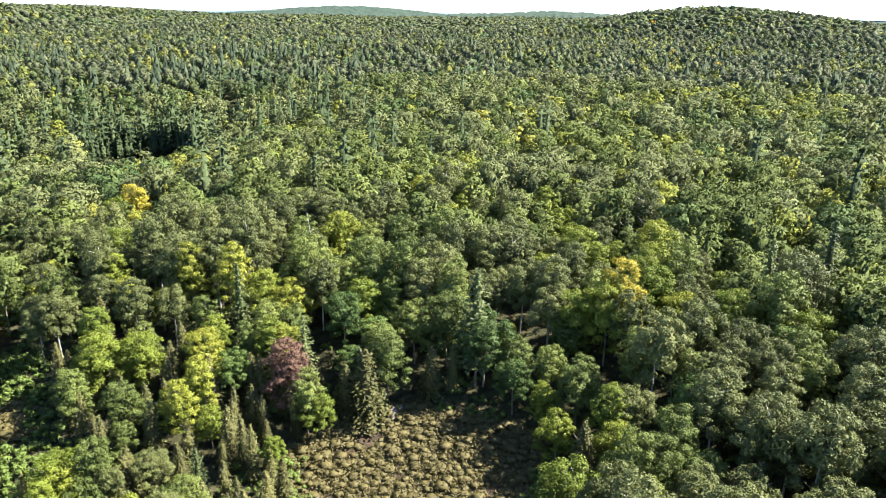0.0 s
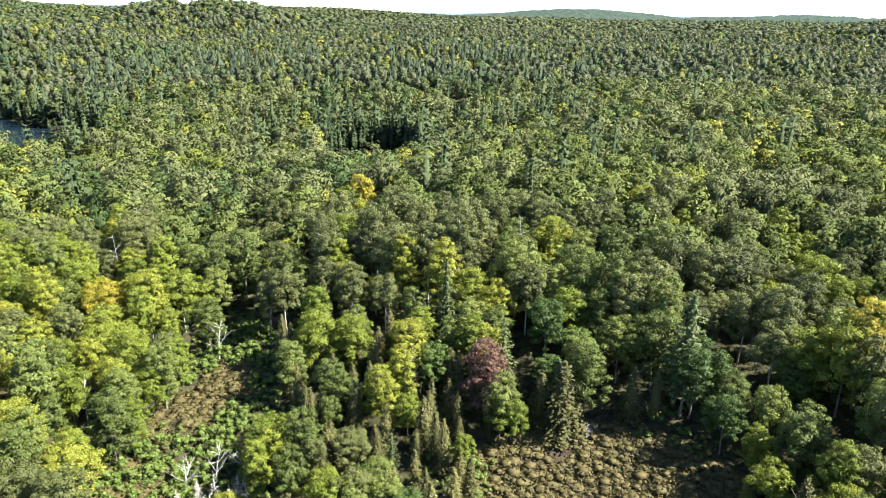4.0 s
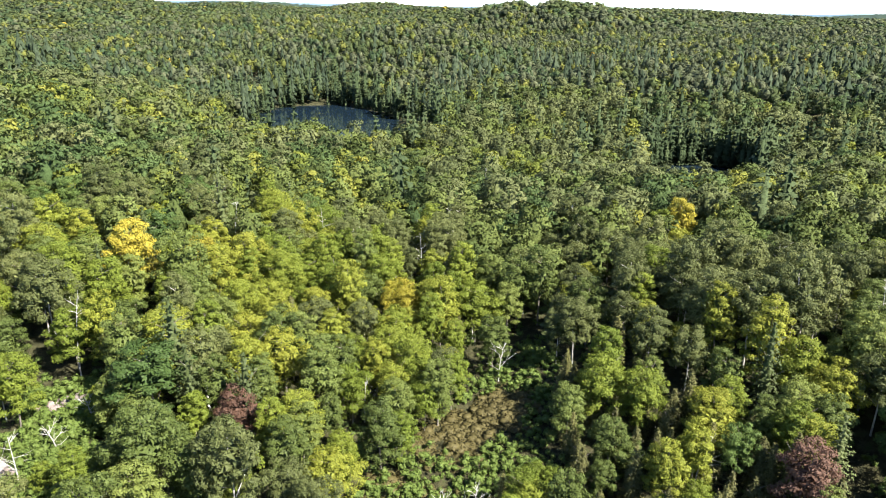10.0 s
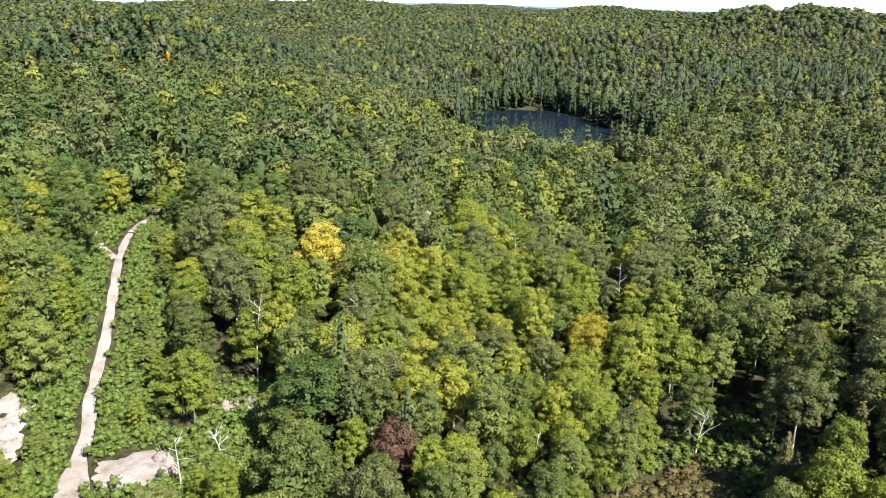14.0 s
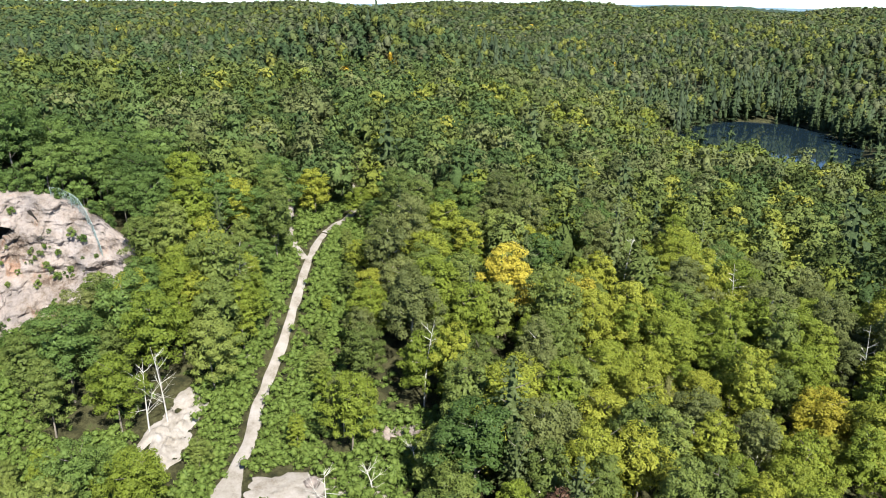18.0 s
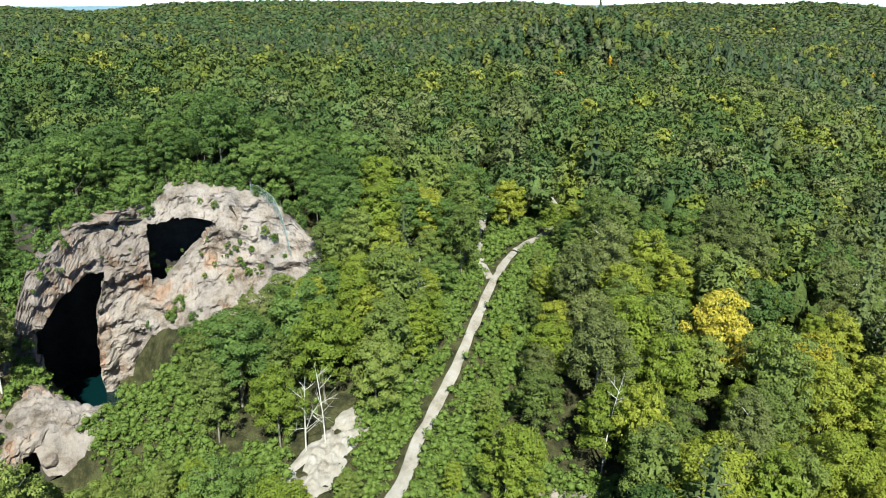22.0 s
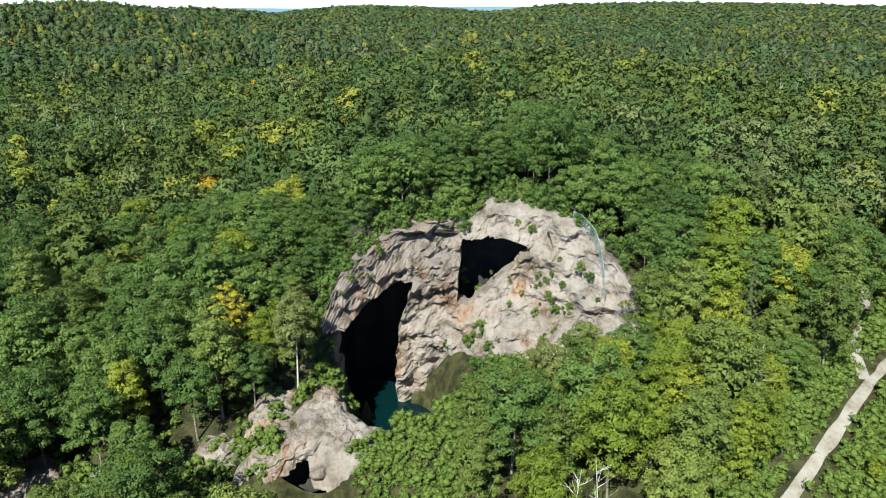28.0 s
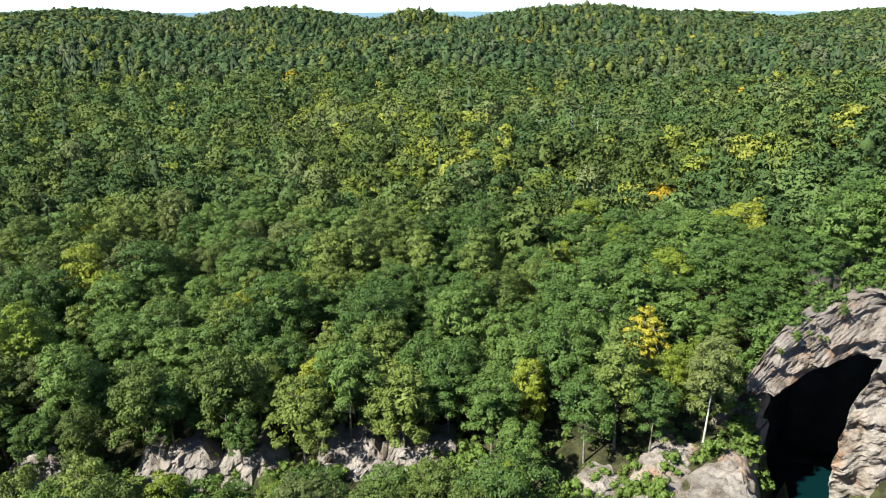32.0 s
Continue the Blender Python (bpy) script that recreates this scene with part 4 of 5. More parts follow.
def build_quarry():
    root = tagged(new("rock_face"), "pale weathered quarry cliff with two cave mouths", "cliff", kind="structure")
    du = 0.38
    us, zs = np.arange(-27, 24.01, du), np.arange(-9.5, 29.01, du)
    top = np.interp(us, TOP_U, TOP_Z)
    rows = len(zs) + 26
    k_of = np.minimum(np.arange(rows), len(zs) - 1)
    U = np.repeat(us[:, None], rows, 1)
    Z = -9.5 + (zs[k_of][None] + 9.5) / 38.5 * (top[:, None] + 9.5)
    N = face_out(U, Z)
    past = np.arange(rows) - k_of              # the crest rounds over and runs back under the trees
    Z = Z + 0.7 * np.sin(np.minimum(past, 8) / 8 * 1.57) - 0.03 * np.maximum(past - 8, 0)
    N = N - 0.5 * past
    SD = np.stack([poly_sd(U, Z, c) for c in (CAVE_L, CAVE_R)])
    which, near = SD.argmin(0), SD.min(0)
    e = 0.05
    GU = np.choose(which, (np.stack([poly_sd(U + e, Z, c) for c in (CAVE_L, CAVE_R)]) - SD) / e)
    GZ = np.choose(which, (np.stack([poly_sd(U, Z + e, c) for c in (CAVE_L, CAVE_R)]) - SD) / e)
    snap = (np.abs(near) < du * 0.55) & (past == 0)      # draw the edge of the mouth clean
    U2, Z2 = np.where(snap, U - GU * near, U), np.where(snap, Z - GZ * near, Z)
    mid = lambda g: (g[:-1, :-1] + g[1:, :-1] + g[1:, 1:] + g[:-1, 1:]) / 4
    solid = np.minimum(*(poly_sd(mid(U), mid(Z), c) for c in (CAVE_L, CAVE_R))) > 0
    solid[:, len(zs) - 1:] = True
    bm = bmesh.new()
    grid = {}
    for i, u in enumerate(us):
        for j in range(rows):
            zt, n = float(Z[i, j]), float(N[i, j])
            x, y = quarry(u, n)
            big = rock_noise((x * 0.5, y * 0.5, zt * 0.5), 3)
            fine = rock_noise((x * 1.8, y * 1.8, zt * 1.8), 9)
            crag = noise.ridged_multi_fractal(Vector((x * 0.17, y * 0.17, zt * 0.12 + 0.4 * big)), 0.9, 2.2, 6, 1.0, 2.0)
            ledge = rock_noise((x * 0.3, y * 0.3, zt * 1.5), 14)
            hard = float(rough_zone(u, zt))
            n += big * 1.8 + fine * (0.6 + 0.5 * hard) + ledge * (0.45 + 0.75 * hard) + (crag - 1.3) * (0.5 + 0.7 * hard)
            x, y = quarry(float(U2[i, j]), n)
            grid[i, j] = bm.verts.new((x, y, float(Z2[i, j])))
    for i, j in zip(*np.nonzero(solid)):
        bm.faces.new([grid[a, b] for a, b in ((i, j), (i + 1, j), (i + 1, j + 1), (i, j + 1))])
    # the cave mouths run back into the hill
    rim = [e for e in bm.edges if e.is_boundary]
    holes = []
    for e in rim:
        mid = (e.verts[0].co + e.verts[1].co) / 2
        u, n = to_quarry(mid.x, mid.y)
        if min(float(poly_sd(np.array(u), np.array(mid.z), c)) for c in (CAVE_L, CAVE_R)) < 0.9 and n > -12 and mid.z < 24:
            holes.append(e)
    back = Vector((-UY, UX, 0))
    out = bmesh.ops.extrude_edge_only(bm, edges=holes)["geom"]
    for v in [g for g in out if isinstance(g, bmesh.types.BMVert)]:
        v.co += back * (3.5 + rock_noise(v.co * 0.8, 5) * 1.2)
    loose = [v for v in bm.verts if not v.link_faces]
    bmesh.ops.delete(bm, geom=loose, context='VERTS')
    bmesh.ops.recalc_face_normals(bm, faces=bm.faces)
    me = bpy.data.meshes.new("cliff")
    bm.to_mesh(me)
    bm.free()
    me.materials.append(M_ROCK)
    co = np.zeros(len(me.vertices) * 3, np.float32)
    me.vertices.foreach_get("co", co)
    co = co.reshape(-1, 3)
    u, _ = to_quarry(co[:, 0], co[:, 1])
    me.attributes.new("weathered", 'FLOAT', 'POINT').data.foreach_set("value", np.clip(rough_zone(u, co[:, 2]) * (0.5 + value_noise(co[:, 0] + co[:, 2], co[:, 1] - co[:, 2], 3.5, 8)), 0, 1).astype(np.float32))
    mesh_part("cliff", me, root)
    # chamber behind both mouths, open to the front; its dark colour paints the shade
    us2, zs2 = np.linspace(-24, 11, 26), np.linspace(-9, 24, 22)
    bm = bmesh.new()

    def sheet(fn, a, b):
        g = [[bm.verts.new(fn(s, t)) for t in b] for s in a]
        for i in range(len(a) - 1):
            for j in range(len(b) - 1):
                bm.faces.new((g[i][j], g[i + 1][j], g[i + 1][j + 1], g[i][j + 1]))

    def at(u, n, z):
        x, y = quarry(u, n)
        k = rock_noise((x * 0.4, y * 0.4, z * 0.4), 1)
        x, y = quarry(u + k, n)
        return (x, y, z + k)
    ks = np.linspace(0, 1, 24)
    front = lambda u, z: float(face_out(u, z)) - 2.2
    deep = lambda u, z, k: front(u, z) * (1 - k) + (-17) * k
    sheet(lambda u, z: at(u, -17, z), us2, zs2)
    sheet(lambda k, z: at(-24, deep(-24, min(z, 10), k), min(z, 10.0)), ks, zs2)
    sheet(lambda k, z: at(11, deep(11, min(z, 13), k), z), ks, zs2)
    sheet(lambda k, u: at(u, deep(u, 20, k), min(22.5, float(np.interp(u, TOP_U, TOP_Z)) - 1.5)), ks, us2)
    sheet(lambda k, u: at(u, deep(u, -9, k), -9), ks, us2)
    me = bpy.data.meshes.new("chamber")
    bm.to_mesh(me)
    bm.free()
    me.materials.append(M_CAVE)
    mesh_part("chamber", me, root, "rock of the cave inside, coloured dark for its shade")


build_quarry()


# ---- road ----
def build_road(name, line, width, label, flare=0.0):
    pts = []
    for (ax, ay), (bx, by) in zip(line[:-1], line[1:]):
        m = max(2, int(math.hypot(bx - ax, by - ay) / 0.8))
        pts += [(ax + (bx - ax) * k / m, ay + (by - ay) * k / m) for k in range(m)]
    pts = np.array(pts)
    for _ in range(6):
        pts[1:-1] = (pts[:-2] + pts[1:-1] * 2 + pts[2:]) / 4
    d = unit(np.gradient(pts, axis=0))
    nrm = np.stack([-d[:, 1], d[:, 0]], 1)
    cols = np.linspace(-1, 1, 9)
    V = []
    for k, (p, q) in enumerate(zip(pts, nrm)):
        wl = width * (0.7 + 0.5 * float(value_noise(p[0], p[1], 3.0, 12))) * (1.1 - 0.4 * k / len(pts) + flare * max(0, 1 - 6 * k / len(pts)))
        wr = width * (0.7 + 0.5 * float(value_noise(p[0], p[1], 3.0, 14))) * (1.1 - 0.4 * k / len(pts) + flare * max(0, 1 - 6 * k / len(pts)))
        for c in cols:
            e = p + q * (c * (wl if c < 0 else wr) / 2)
            V.append((e[0], e[1], 0.12 - 0.2 * abs(c) ** 6 - 0.05 * (abs(abs(c) - 0.45) < 0.15)))
    V = np.array(V)
    V[:, 2] += land(V[:, 0], V[:, 1])
    n, w = len(pts), len(cols)
    i, j = np.meshgrid(np.arange(n - 1), np.arange(w - 1), indexing="ij")
    a = i * w + j
    F = np.stack([a, a + 1, a + w + 1, a + w], -1).reshape(-1, 4)
    ob = new(name, raw_mesh(name, V, F, M_GRAVEL, True))
    tagged(ob, label, "dirt road", kind="structure")


build_road("road", ROAD, 2.1, "pale gravel quarry road through the forest", 2.0)
build_road("road", TRACK, 2.2, "narrow pale dirt track under trees")
build_road("road", SPUR, 2.0, "pale dirt spur at the forest edge")


# ---- low rock benches, spoil and boulders ----
def build_bench(x, y, facing, wide, high, base, label, hole=None, seed=1):
    """A low quarried step that faces a bearing (degrees from +x), with an optional dark hole under it."""
    f, g = math.cos(radians(facing)), math.sin(radians(facing))
    bm = bmesh.new()
    step = 0.4
    us = np.arange(-wide / 2, wide / 2 + 0.01, step)
    m = int((high + 1.5) / step) + 1
    grid = {}
    for i, u in enumerate(us):
        crest = high * (1 - 0.7 * abs(2 * u / wide) ** 4) + 1.5 * noise.noise(Vector((u * 0.4, seed * 3.7, 0))) + 0.6 * noise.noise(Vector((u * 1.1, seed * 1.3, 4)))
        for j in range(m + 12):
            k = min(j, m)
            z = -1.5 + k / m * (crest + 1.5)
            n = -0.55 * max(z, 0) - 1.5 * abs(2 * u / wide) ** 3
            if j > m:
                n -= 0.5 * (j - m)
                z -= 0.05 * (j - m)
            p = Vector((x + u, y + n, z + seed * 7))
            d, _ = noise.voronoi(p * 0.5)
            n += 0.9 * rock_noise(p * 0.9, seed) + 0.4 * rock_noise(p * 2.4, seed) - 0.7 * math.exp(-(d[1] - d[0]) * 8)
            grid[i, j] = (bm.verts.new((x - g * u + f * n, y + f * u + g * n, base + z)), u, z)
    for i in range(len(us) - 1):
        for j in range(m + 11):
            q = [grid[a, b] for a, b in ((i, j), (i + 1, j), (i + 1, j + 1), (i, j + 1))]
            cu, cz = sum(v[1] for v in q) / 4, sum(v[2] for v in q) / 4
            if not hole or j > m or float(poly_sd(np.array(cu), np.array(cz), hole)) > 0:
                bm.faces.new([v[0] for v in q])
    if hole:
        rim = [e for e in bm.edges if e.is_boundary and all(0 < float(poly_sd(np.array(v2[1]), np.array(v2[2]), hole)) < 0.8
               for v2 in grid.values() if v2[0] in e.verts)]
        out = bmesh.ops.extrude_edge_only(bm, edges=rim)["geom"]
        for v in [q for q in out if isinstance(q, bmesh.types.BMVert)]:
            v.co += Vector((-f, -g, -0.25)) * 2.5
    bmesh.ops.delete(bm, geom=[v for v in bm.verts if not v.link_faces], context='VERTS')
    bmesh.ops.recalc_face_normals(bm, faces=bm.faces)
    me = bpy.data.meshes.new("bench")
    bm.to_mesh(me)
    bm.free()
    me.materials.append(M_ROCK)
    root = tagged(new("rock_outcrop"), label, "rock", "low rock benches")
    mesh_part("bench", me, root)
    if hole:
        hu = [p[0] for p in hole]
        c, r = (min(hu) + max(hu)) / 2, (max(hu) - min(hu)) / 2 + 0.8
        bm = bmesh.new()
        bmesh.ops.create_icosphere(bm, subdivisions=3, radius=1)
        for v in bm.verts:
            u, n, z = c + v.co.x * r, -4.2 + v.co.y * 3.0, 1.2 + v.co.z * 3.2
            v.co = (x - g * u + f * n, y + f * u + g * n, base + z)
        bmesh.ops.delete(bm, geom=[q for q in bm.faces if (q.calc_center_median() - Vector((x, y, base))).dot(Vector((f, g, 0))) > -3.2], context='FACES')
        me = bpy.data.meshes.new("hollow")
        bm.to_mesh(me)
        bm.free()
        me.materials.append(M_CAVE)
        mesh_part("hollow", me, root, "rock hollow under the bench, coloured dark for its shade")


LOW_HOLE = [(-4.4, -1.5), (-3.9, 0.9), (-2.0, 2.6), (0.4, 3.8), (2.2, 4.2), (3.3, 3.0), (3.6, 0.6), (3.0, -1.5)]
build_bench(-111, -22.5, 41, 19, 5.4, -0.8, "pale rock bench with a dark hollow beneath it", LOW_HOLE, 2)
build_bench(-106.5, -32, 45, 11, 3.6, -0.5, "low pale rock bench with rubble", None, 3)
build_bench(-90.5, -49.5, 73, 12, 4.6, -3.6, "steep white rock bank under the trees", None, 4)
build_bench(-81.5, -53, 73, 11, 4.4, -3.6, "steep white rock bank below young trees", None, 5)
build_bench(-59, -60, 85, 12, 4.2, -4.2, "grey and tan rock bank with rubble", None, 6)
build_bench(-68.5, -57.8, 80, 10, 3.4, -4.0, "small pale rock bank among bushes", None, 7)
build_bench(-43, -64, 95, 14, 4.0, -4.2, "tan rock bank at the forest foot", None, 8)


def build_spoil(x, y, a, b, turn, rise, mat, name, label, category, seed):
    """Bare stone or sand laid over the ground, with an uneven edge."""
    c, s = math.cos(radians(turn)), math.sin(radians(turn))
    nr, na = (34, 110) if rise > 1 else (18, 56)
    V = []
    for i in range(nr + 1):
        r = i / nr
        for j in range(na):
            t = 2 * math.pi * j / na
            k = r * (1 + 0.32 * noise.noise(Vector((math.cos(t) * 1.6, math.sin(t) * 1.6, seed * 3.1))) + 0.15 * noise.noise(Vector((math.cos(t) * 5, math.sin(t) * 5, seed))))
            px, py = x + a * k * math.cos(t) * c - b * k * math.sin(t) * s, y + a * k * math.cos(t) * s + b * k * math.sin(t) * c
            lump = rise * (0.5 + 0.6 * noise.fractal(Vector((px * 0.5, py * 0.5, seed)), 0.8, 2.0, 5))
            if rise > 1:
                d, _ = noise.voronoi(Vector((px * 0.55, py * 0.55, seed)))
                lump += 0.9 * (d[1] - d[0]) - 0.3 + 0.5 * rock_noise((px, py, seed), seed)
            V.append((px, py, 0.1 + lump * (1 - r ** 2) - 0.35 * r ** 6))
    V = np.array(V)
    V[:, 2] += land(V[:, 0], V[:, 1])
    i, j = np.meshgrid(np.arange(nr), np.arange(na), indexing="ij")
    q = i * na + j
    q2 = i * na + (j + 1) % na
    F = np.stack([q, q + na, q2 + na, q2], -1).reshape(-1, 4)
    tagged(new(name, raw_mesh(name, V, F, mat)), label, category, kind="structure")


build_spoil(-103, 28.5, 6.5, 4.5, 80, 0.3, M_GRAVEL, "gravel_clearing", "white gravel clearing beside the quarry road", "gravel", 1)
build_spoil(-101, 37, 5, 3, 60, 0.4, M_GRAVEL, "gravel_clearing", "patchy white gravel among bushes", "gravel", 2)
build_spoil(-115.5, 13, 12, 3.6, 162, 1.05, M_GRAVEL, "spoil_bank", "long white bank of quarry spoil", "gravel", 3)
build_spoil(-120.5, -25, 11.5, 6.5, 45, 1.5, M_ROCK, "spoil_bank", "pink and white broken rock between pit and bench", "rock", 4)
build_spoil(-115.5, -33.5, 7, 3.6, 40, 1.4, M_ROCK, "spoil_bank", "broken white rock above the low bench", "rock", 10)
build_spoil(-114, 44.5, 6, 1.8, 75, 0.8, M_ROCK, "spoil_bank", "pale rubble along the forest edge", "rock", 5)
build_spoil(-133, 23, 2.6, 0.8, 15, 0.3, M_GRAVEL, "gravel_clearing", "bare sandy strip beside the road", "gravel", 6)
build_spoil(-7.5, 101.5, 2.4, 1.2, 60, 1.0, M_ROCK, "spoil_bank", "pale rock knob at the bog's edge", "rock", 7)
build_spoil(-3, 88, 21, 17, 0, 0.15, M_PEAT, "bog_ground", "dark wet peat between bog hummocks", "bog", 9)
build_spoil(-213, 44, 9, 3.5, 160, 0.3, M_GRAVEL, "gravel_clearing", "tan bare ground on a grassy knoll", "gravel", 8)


def build_boulders():
    rng = np.random.RandomState(12)
    for k in range(46):
        t = rng.rand()
        if k < 12:
            x, y = -111.5 - 3.5 * rng.rand(), 39 + 11 * t
        elif k < 17:
            x, y = -113 - 10 * t, -18 - 9 * t + rng.normal()
        elif k < 22:
            x, y = -100 - 5 * rng.rand(), 31 + 8 * t
        elif k < 38:
            x, y = -110 - 14 * t + rng.normal(), -36 + 14 * rng.rand()
        else:
            x, y = -92 + 12 * t, -45.5 - 3 * t + rng.normal()
        bm = bmesh.new()
        bmesh.ops.create_icosphere(bm, subdivisions=2, radius=1)
        size = rng.uniform(0.45, 1.1)
        for v in bm.verts:
            v.co *= size * (1 + 0.35 * noise.noise(v.co * 1.7 + Vector((k * 5, 0, 0))))
            v.co.z *= 0.75
        me = bpy.data.meshes.new("boulder")
        bm.to_mesh(me)
        bm.free()
        me.materials.append(M_ROCK)
        ob = tagged(new("boulder", me), "pale angular boulder in quarry rubble", "boulder", "boulders of the rubble")
        ob.matrix_basis = pose(x, y, float(land(x, y)) + size * 0.3, rng.uniform(-20, 20), rng.uniform(-20, 20), rng.uniform(0, 360))


build_boulders()


# ---- fence at the quarry's edge ----
def build_fence():
    m, nt, b = shader("galvanised_steel")
    b.inputs["Base Color"].default_value = (0.3, 0.37, 0.37, 1)
    b.inputs["Metallic"].default_value = 0.6
    b.inputs["Roughness"].default_value = 0.45
    root = thing("chain_link_fence", "galvanised chain-link fence along the quarry edge", "fence")
    feet = []
    for k in range(7):
        u = 14.5 + 1.3 * k - 0.09 * k * k
        z = min(float(np.interp(u, TOP_U, TOP_Z)), 25.3 - 0.12 * k ** 2.5)
        n = float(face_out(u, z)) - (1.8 if k < 2 else 0.3)
        feet.append(Vector((*quarry(u, n), z - 0.3)))
    for p in feet:
        v, f = tube([p, p + Vector((0, 0, 2.5))], np.array([0.04, 0.04]), 6)
        mesh_part("post", raw_mesh("post", v, f, m, True), root)
    for a, c in zip(feet[:-1], feet[1:]):
        v, f = tube([a + Vector((0, 0, 2.45)), c + Vector((0, 0, 2.45))], np.array([0.035, 0.035]), 5)
        mesh_part("top_rail", raw_mesh("top_rail", v, f, m, True), root)
        wires = []
        for k in range(-10, 20):
            for up in (0, 1):
                s0, s1 = k / 20, k / 20 + 0.5
                z0, z1 = (0.4, 2.4) if up else (2.4, 0.4)
                c0, c1 = max(0, s0), min(1, s1)
                if c1 - c0 < 0.02:
                    continue
                h = lambda q: z0 + (z1 - z0) * (q - s0) / 0.5
                wires.append(tube([a.lerp(c, c0) + Vector((0, 0, h(c0))), a.lerp(c, c1) + Vector((0, 0, h(c1)))], np.array([0.006, 0.006]), 3))
        v, f = join(wires)
        mesh_part("wire_mesh", raw_mesh("wire_mesh", v, f, m), root)


build_fence()


# ---- undergrowth, shrubs and bare trees ----
def build_rock_shrubs():
    """Bushes that cling to ledges of the quarry face."""
    rng = np.random.RandomState(9)
    models = [raw_mesh("foliage", *bush_crown(rng, 1.0, -0.3, 1.5, 10, 800, 0.09, 0.7, 0.85), M_SHRUB) for _ in range(4)]
    spots = [(-2.4, 23.2, 1.1), (0.3, 8.5, 1.5), (-1.5, 6.5, 1.3), (1.8, 7.0, 1.1), (3, 5, 1.4), (6, 24.5, 0.7), (8.3, 24, 0.8), (9, 12, 0.8), (11, 15, 0.7), (13, 17, 0.6),
             (12, 13, 0.9), (10, 9, 0.9), (14, 14, 0.7), (7, 14, 0.6), (5, 12.5, 0.6), (15.5, 20, 0.9), (17, 19, 0.8), (-5, 5, 0.8), (-22, 9.5, 1.2), (-23, 6, 1.6), (-22.5, 2, 1.6), (12.5, 20.5, 0.5),
             (-19, 19, 0.7), (-15.5, 21.8, 0.7), (-24, 12, 1.1), (1, -2.5, 2.4), (2.5, -1.5, 2.6), (4, -3, 2.8), (6, -3.5, 2.6)]
    spots += [(rng.uniform(1, 18), rng.uniform(7, 20), rng.uniform(0.22, 0.5)) for _ in range(42)] + [(rng.uniform(-22, -6), rng.uniform(17, 22), rng.uniform(0.2, 0.4)) for _ in range(12)]
    for k, (u, z, size) in enumerate(spots):
        root = thing("rock_shrub", "small green bush on a quarry ledge", "bush", "bushes on the quarry face")
        mesh_part("foliage", models[k % 4], root)
        v, f = tube([(0, 0, -0.6), (0.05, 0, 0.8)], np.array([0.05, 0.03]), 5)
        mesh_part("stem", raw_mesh("stem", v, f, M_BARK, True), root)
        root.matrix_basis = pose(*quarry(u, float(face_out(u, z)) + 0.6 if z > 0 else 11.0 + 0.5 * z), z - 0.4 if z > 0 else float(land(*quarry(u, 11.0 + 0.5 * z))), 0, 0, k * 50) @ Matrix.Diagonal((size, size, size, 1))


build_rock_shrubs()


def build_rim_bushes():
    """Bushes and saplings along the top edge of the quarry face."""
    rng = np.random.RandomState(19)
    models = [raw_mesh("foliage", *bush_crown(rng, 1.2, -0.2, 2.2, 11, 900, 0.11, 0.7, 0.9), M_OAK) for _ in range(4)]
    for k in range(46):
        u = -25 + 47 * (k // 2) / 22 + rng.uniform(-0.8, 0.8)
        top = float(np.interp(u, TOP_U, TOP_Z))
        n = float(np.interp(u, FACE_U, FACE_N)) - 0.42 * max(top - 15, 0) - rng.uniform(1.8, 3.2) - 3.0 * (k % 2)
        size = rng.uniform(0.7, 1.3) + 0.8 * (k % 2)
        root = thing("rim_bush", "dense green bush at the quarry's top edge", "bush", "bushes along the quarry rim")
        mesh_part("foliage", models[k % 4], root)
        mesh_part("stem", raw_mesh("stem", *tube([(0, 0, -0.8), (0.05, 0, 1.0)], np.array([0.06, 0.03]), 5), M_BARK, True), root)
        root.matrix_basis = pose(*quarry(u, n), top + 0.3, 0, 0, k * 67) @ Matrix.Diagonal((size, size, size, 1))


build_rim_bushes()


def shrub_arrays(rng, leaves=68):
    return bush_crown(rng, 1.0, -0.2, 1.5, 2, leaves, 0.15, 0.75, 0.8)


def plant_stuff(name, label, category, mat, spots, size, rng, shape):
    """Many small plants joined into one object."""
    pieces = []
    models = [shape(rng) for _ in range(6)]
    zs = land(spots[:, 0], spots[:, 1])
    for (x, y), s, z in zip(spots, size, zs):
        v, f = models[rng.randint(6)]
        a = rng.uniform(0, 6.28)
        c, sn = math.cos(a) * s, math.sin(a) * s
        w = np.stack([v[:, 0] * c - v[:, 1] * sn + x, v[:, 0] * sn + v[:, 1] * c + y, v[:, 2] * s * rng.uniform(0.8, 1.25) + z - 0.1], 1)
        pieces.append((w, f))
    V, F = join(pieces)
    tagged(new(name, raw_mesh(name, V, F, mat)), label, category, kind="stuff")


def scatter(rng, count, test, box):
    x0, x1, y0, y1 = box
    x, y = rng.uniform(x0, x1, count), rng.uniform(y0, y1, count)
    k = test(x, y)
    return np.stack([x[k], y[k]], 1)


def near_lines(x, y):
    return np.minimum(np.minimum(seg_dist(x, y, ROAD), seg_dist(x, y, TRACK) + 1.0), seg_dist(x, y, SPUR) + 1.0)


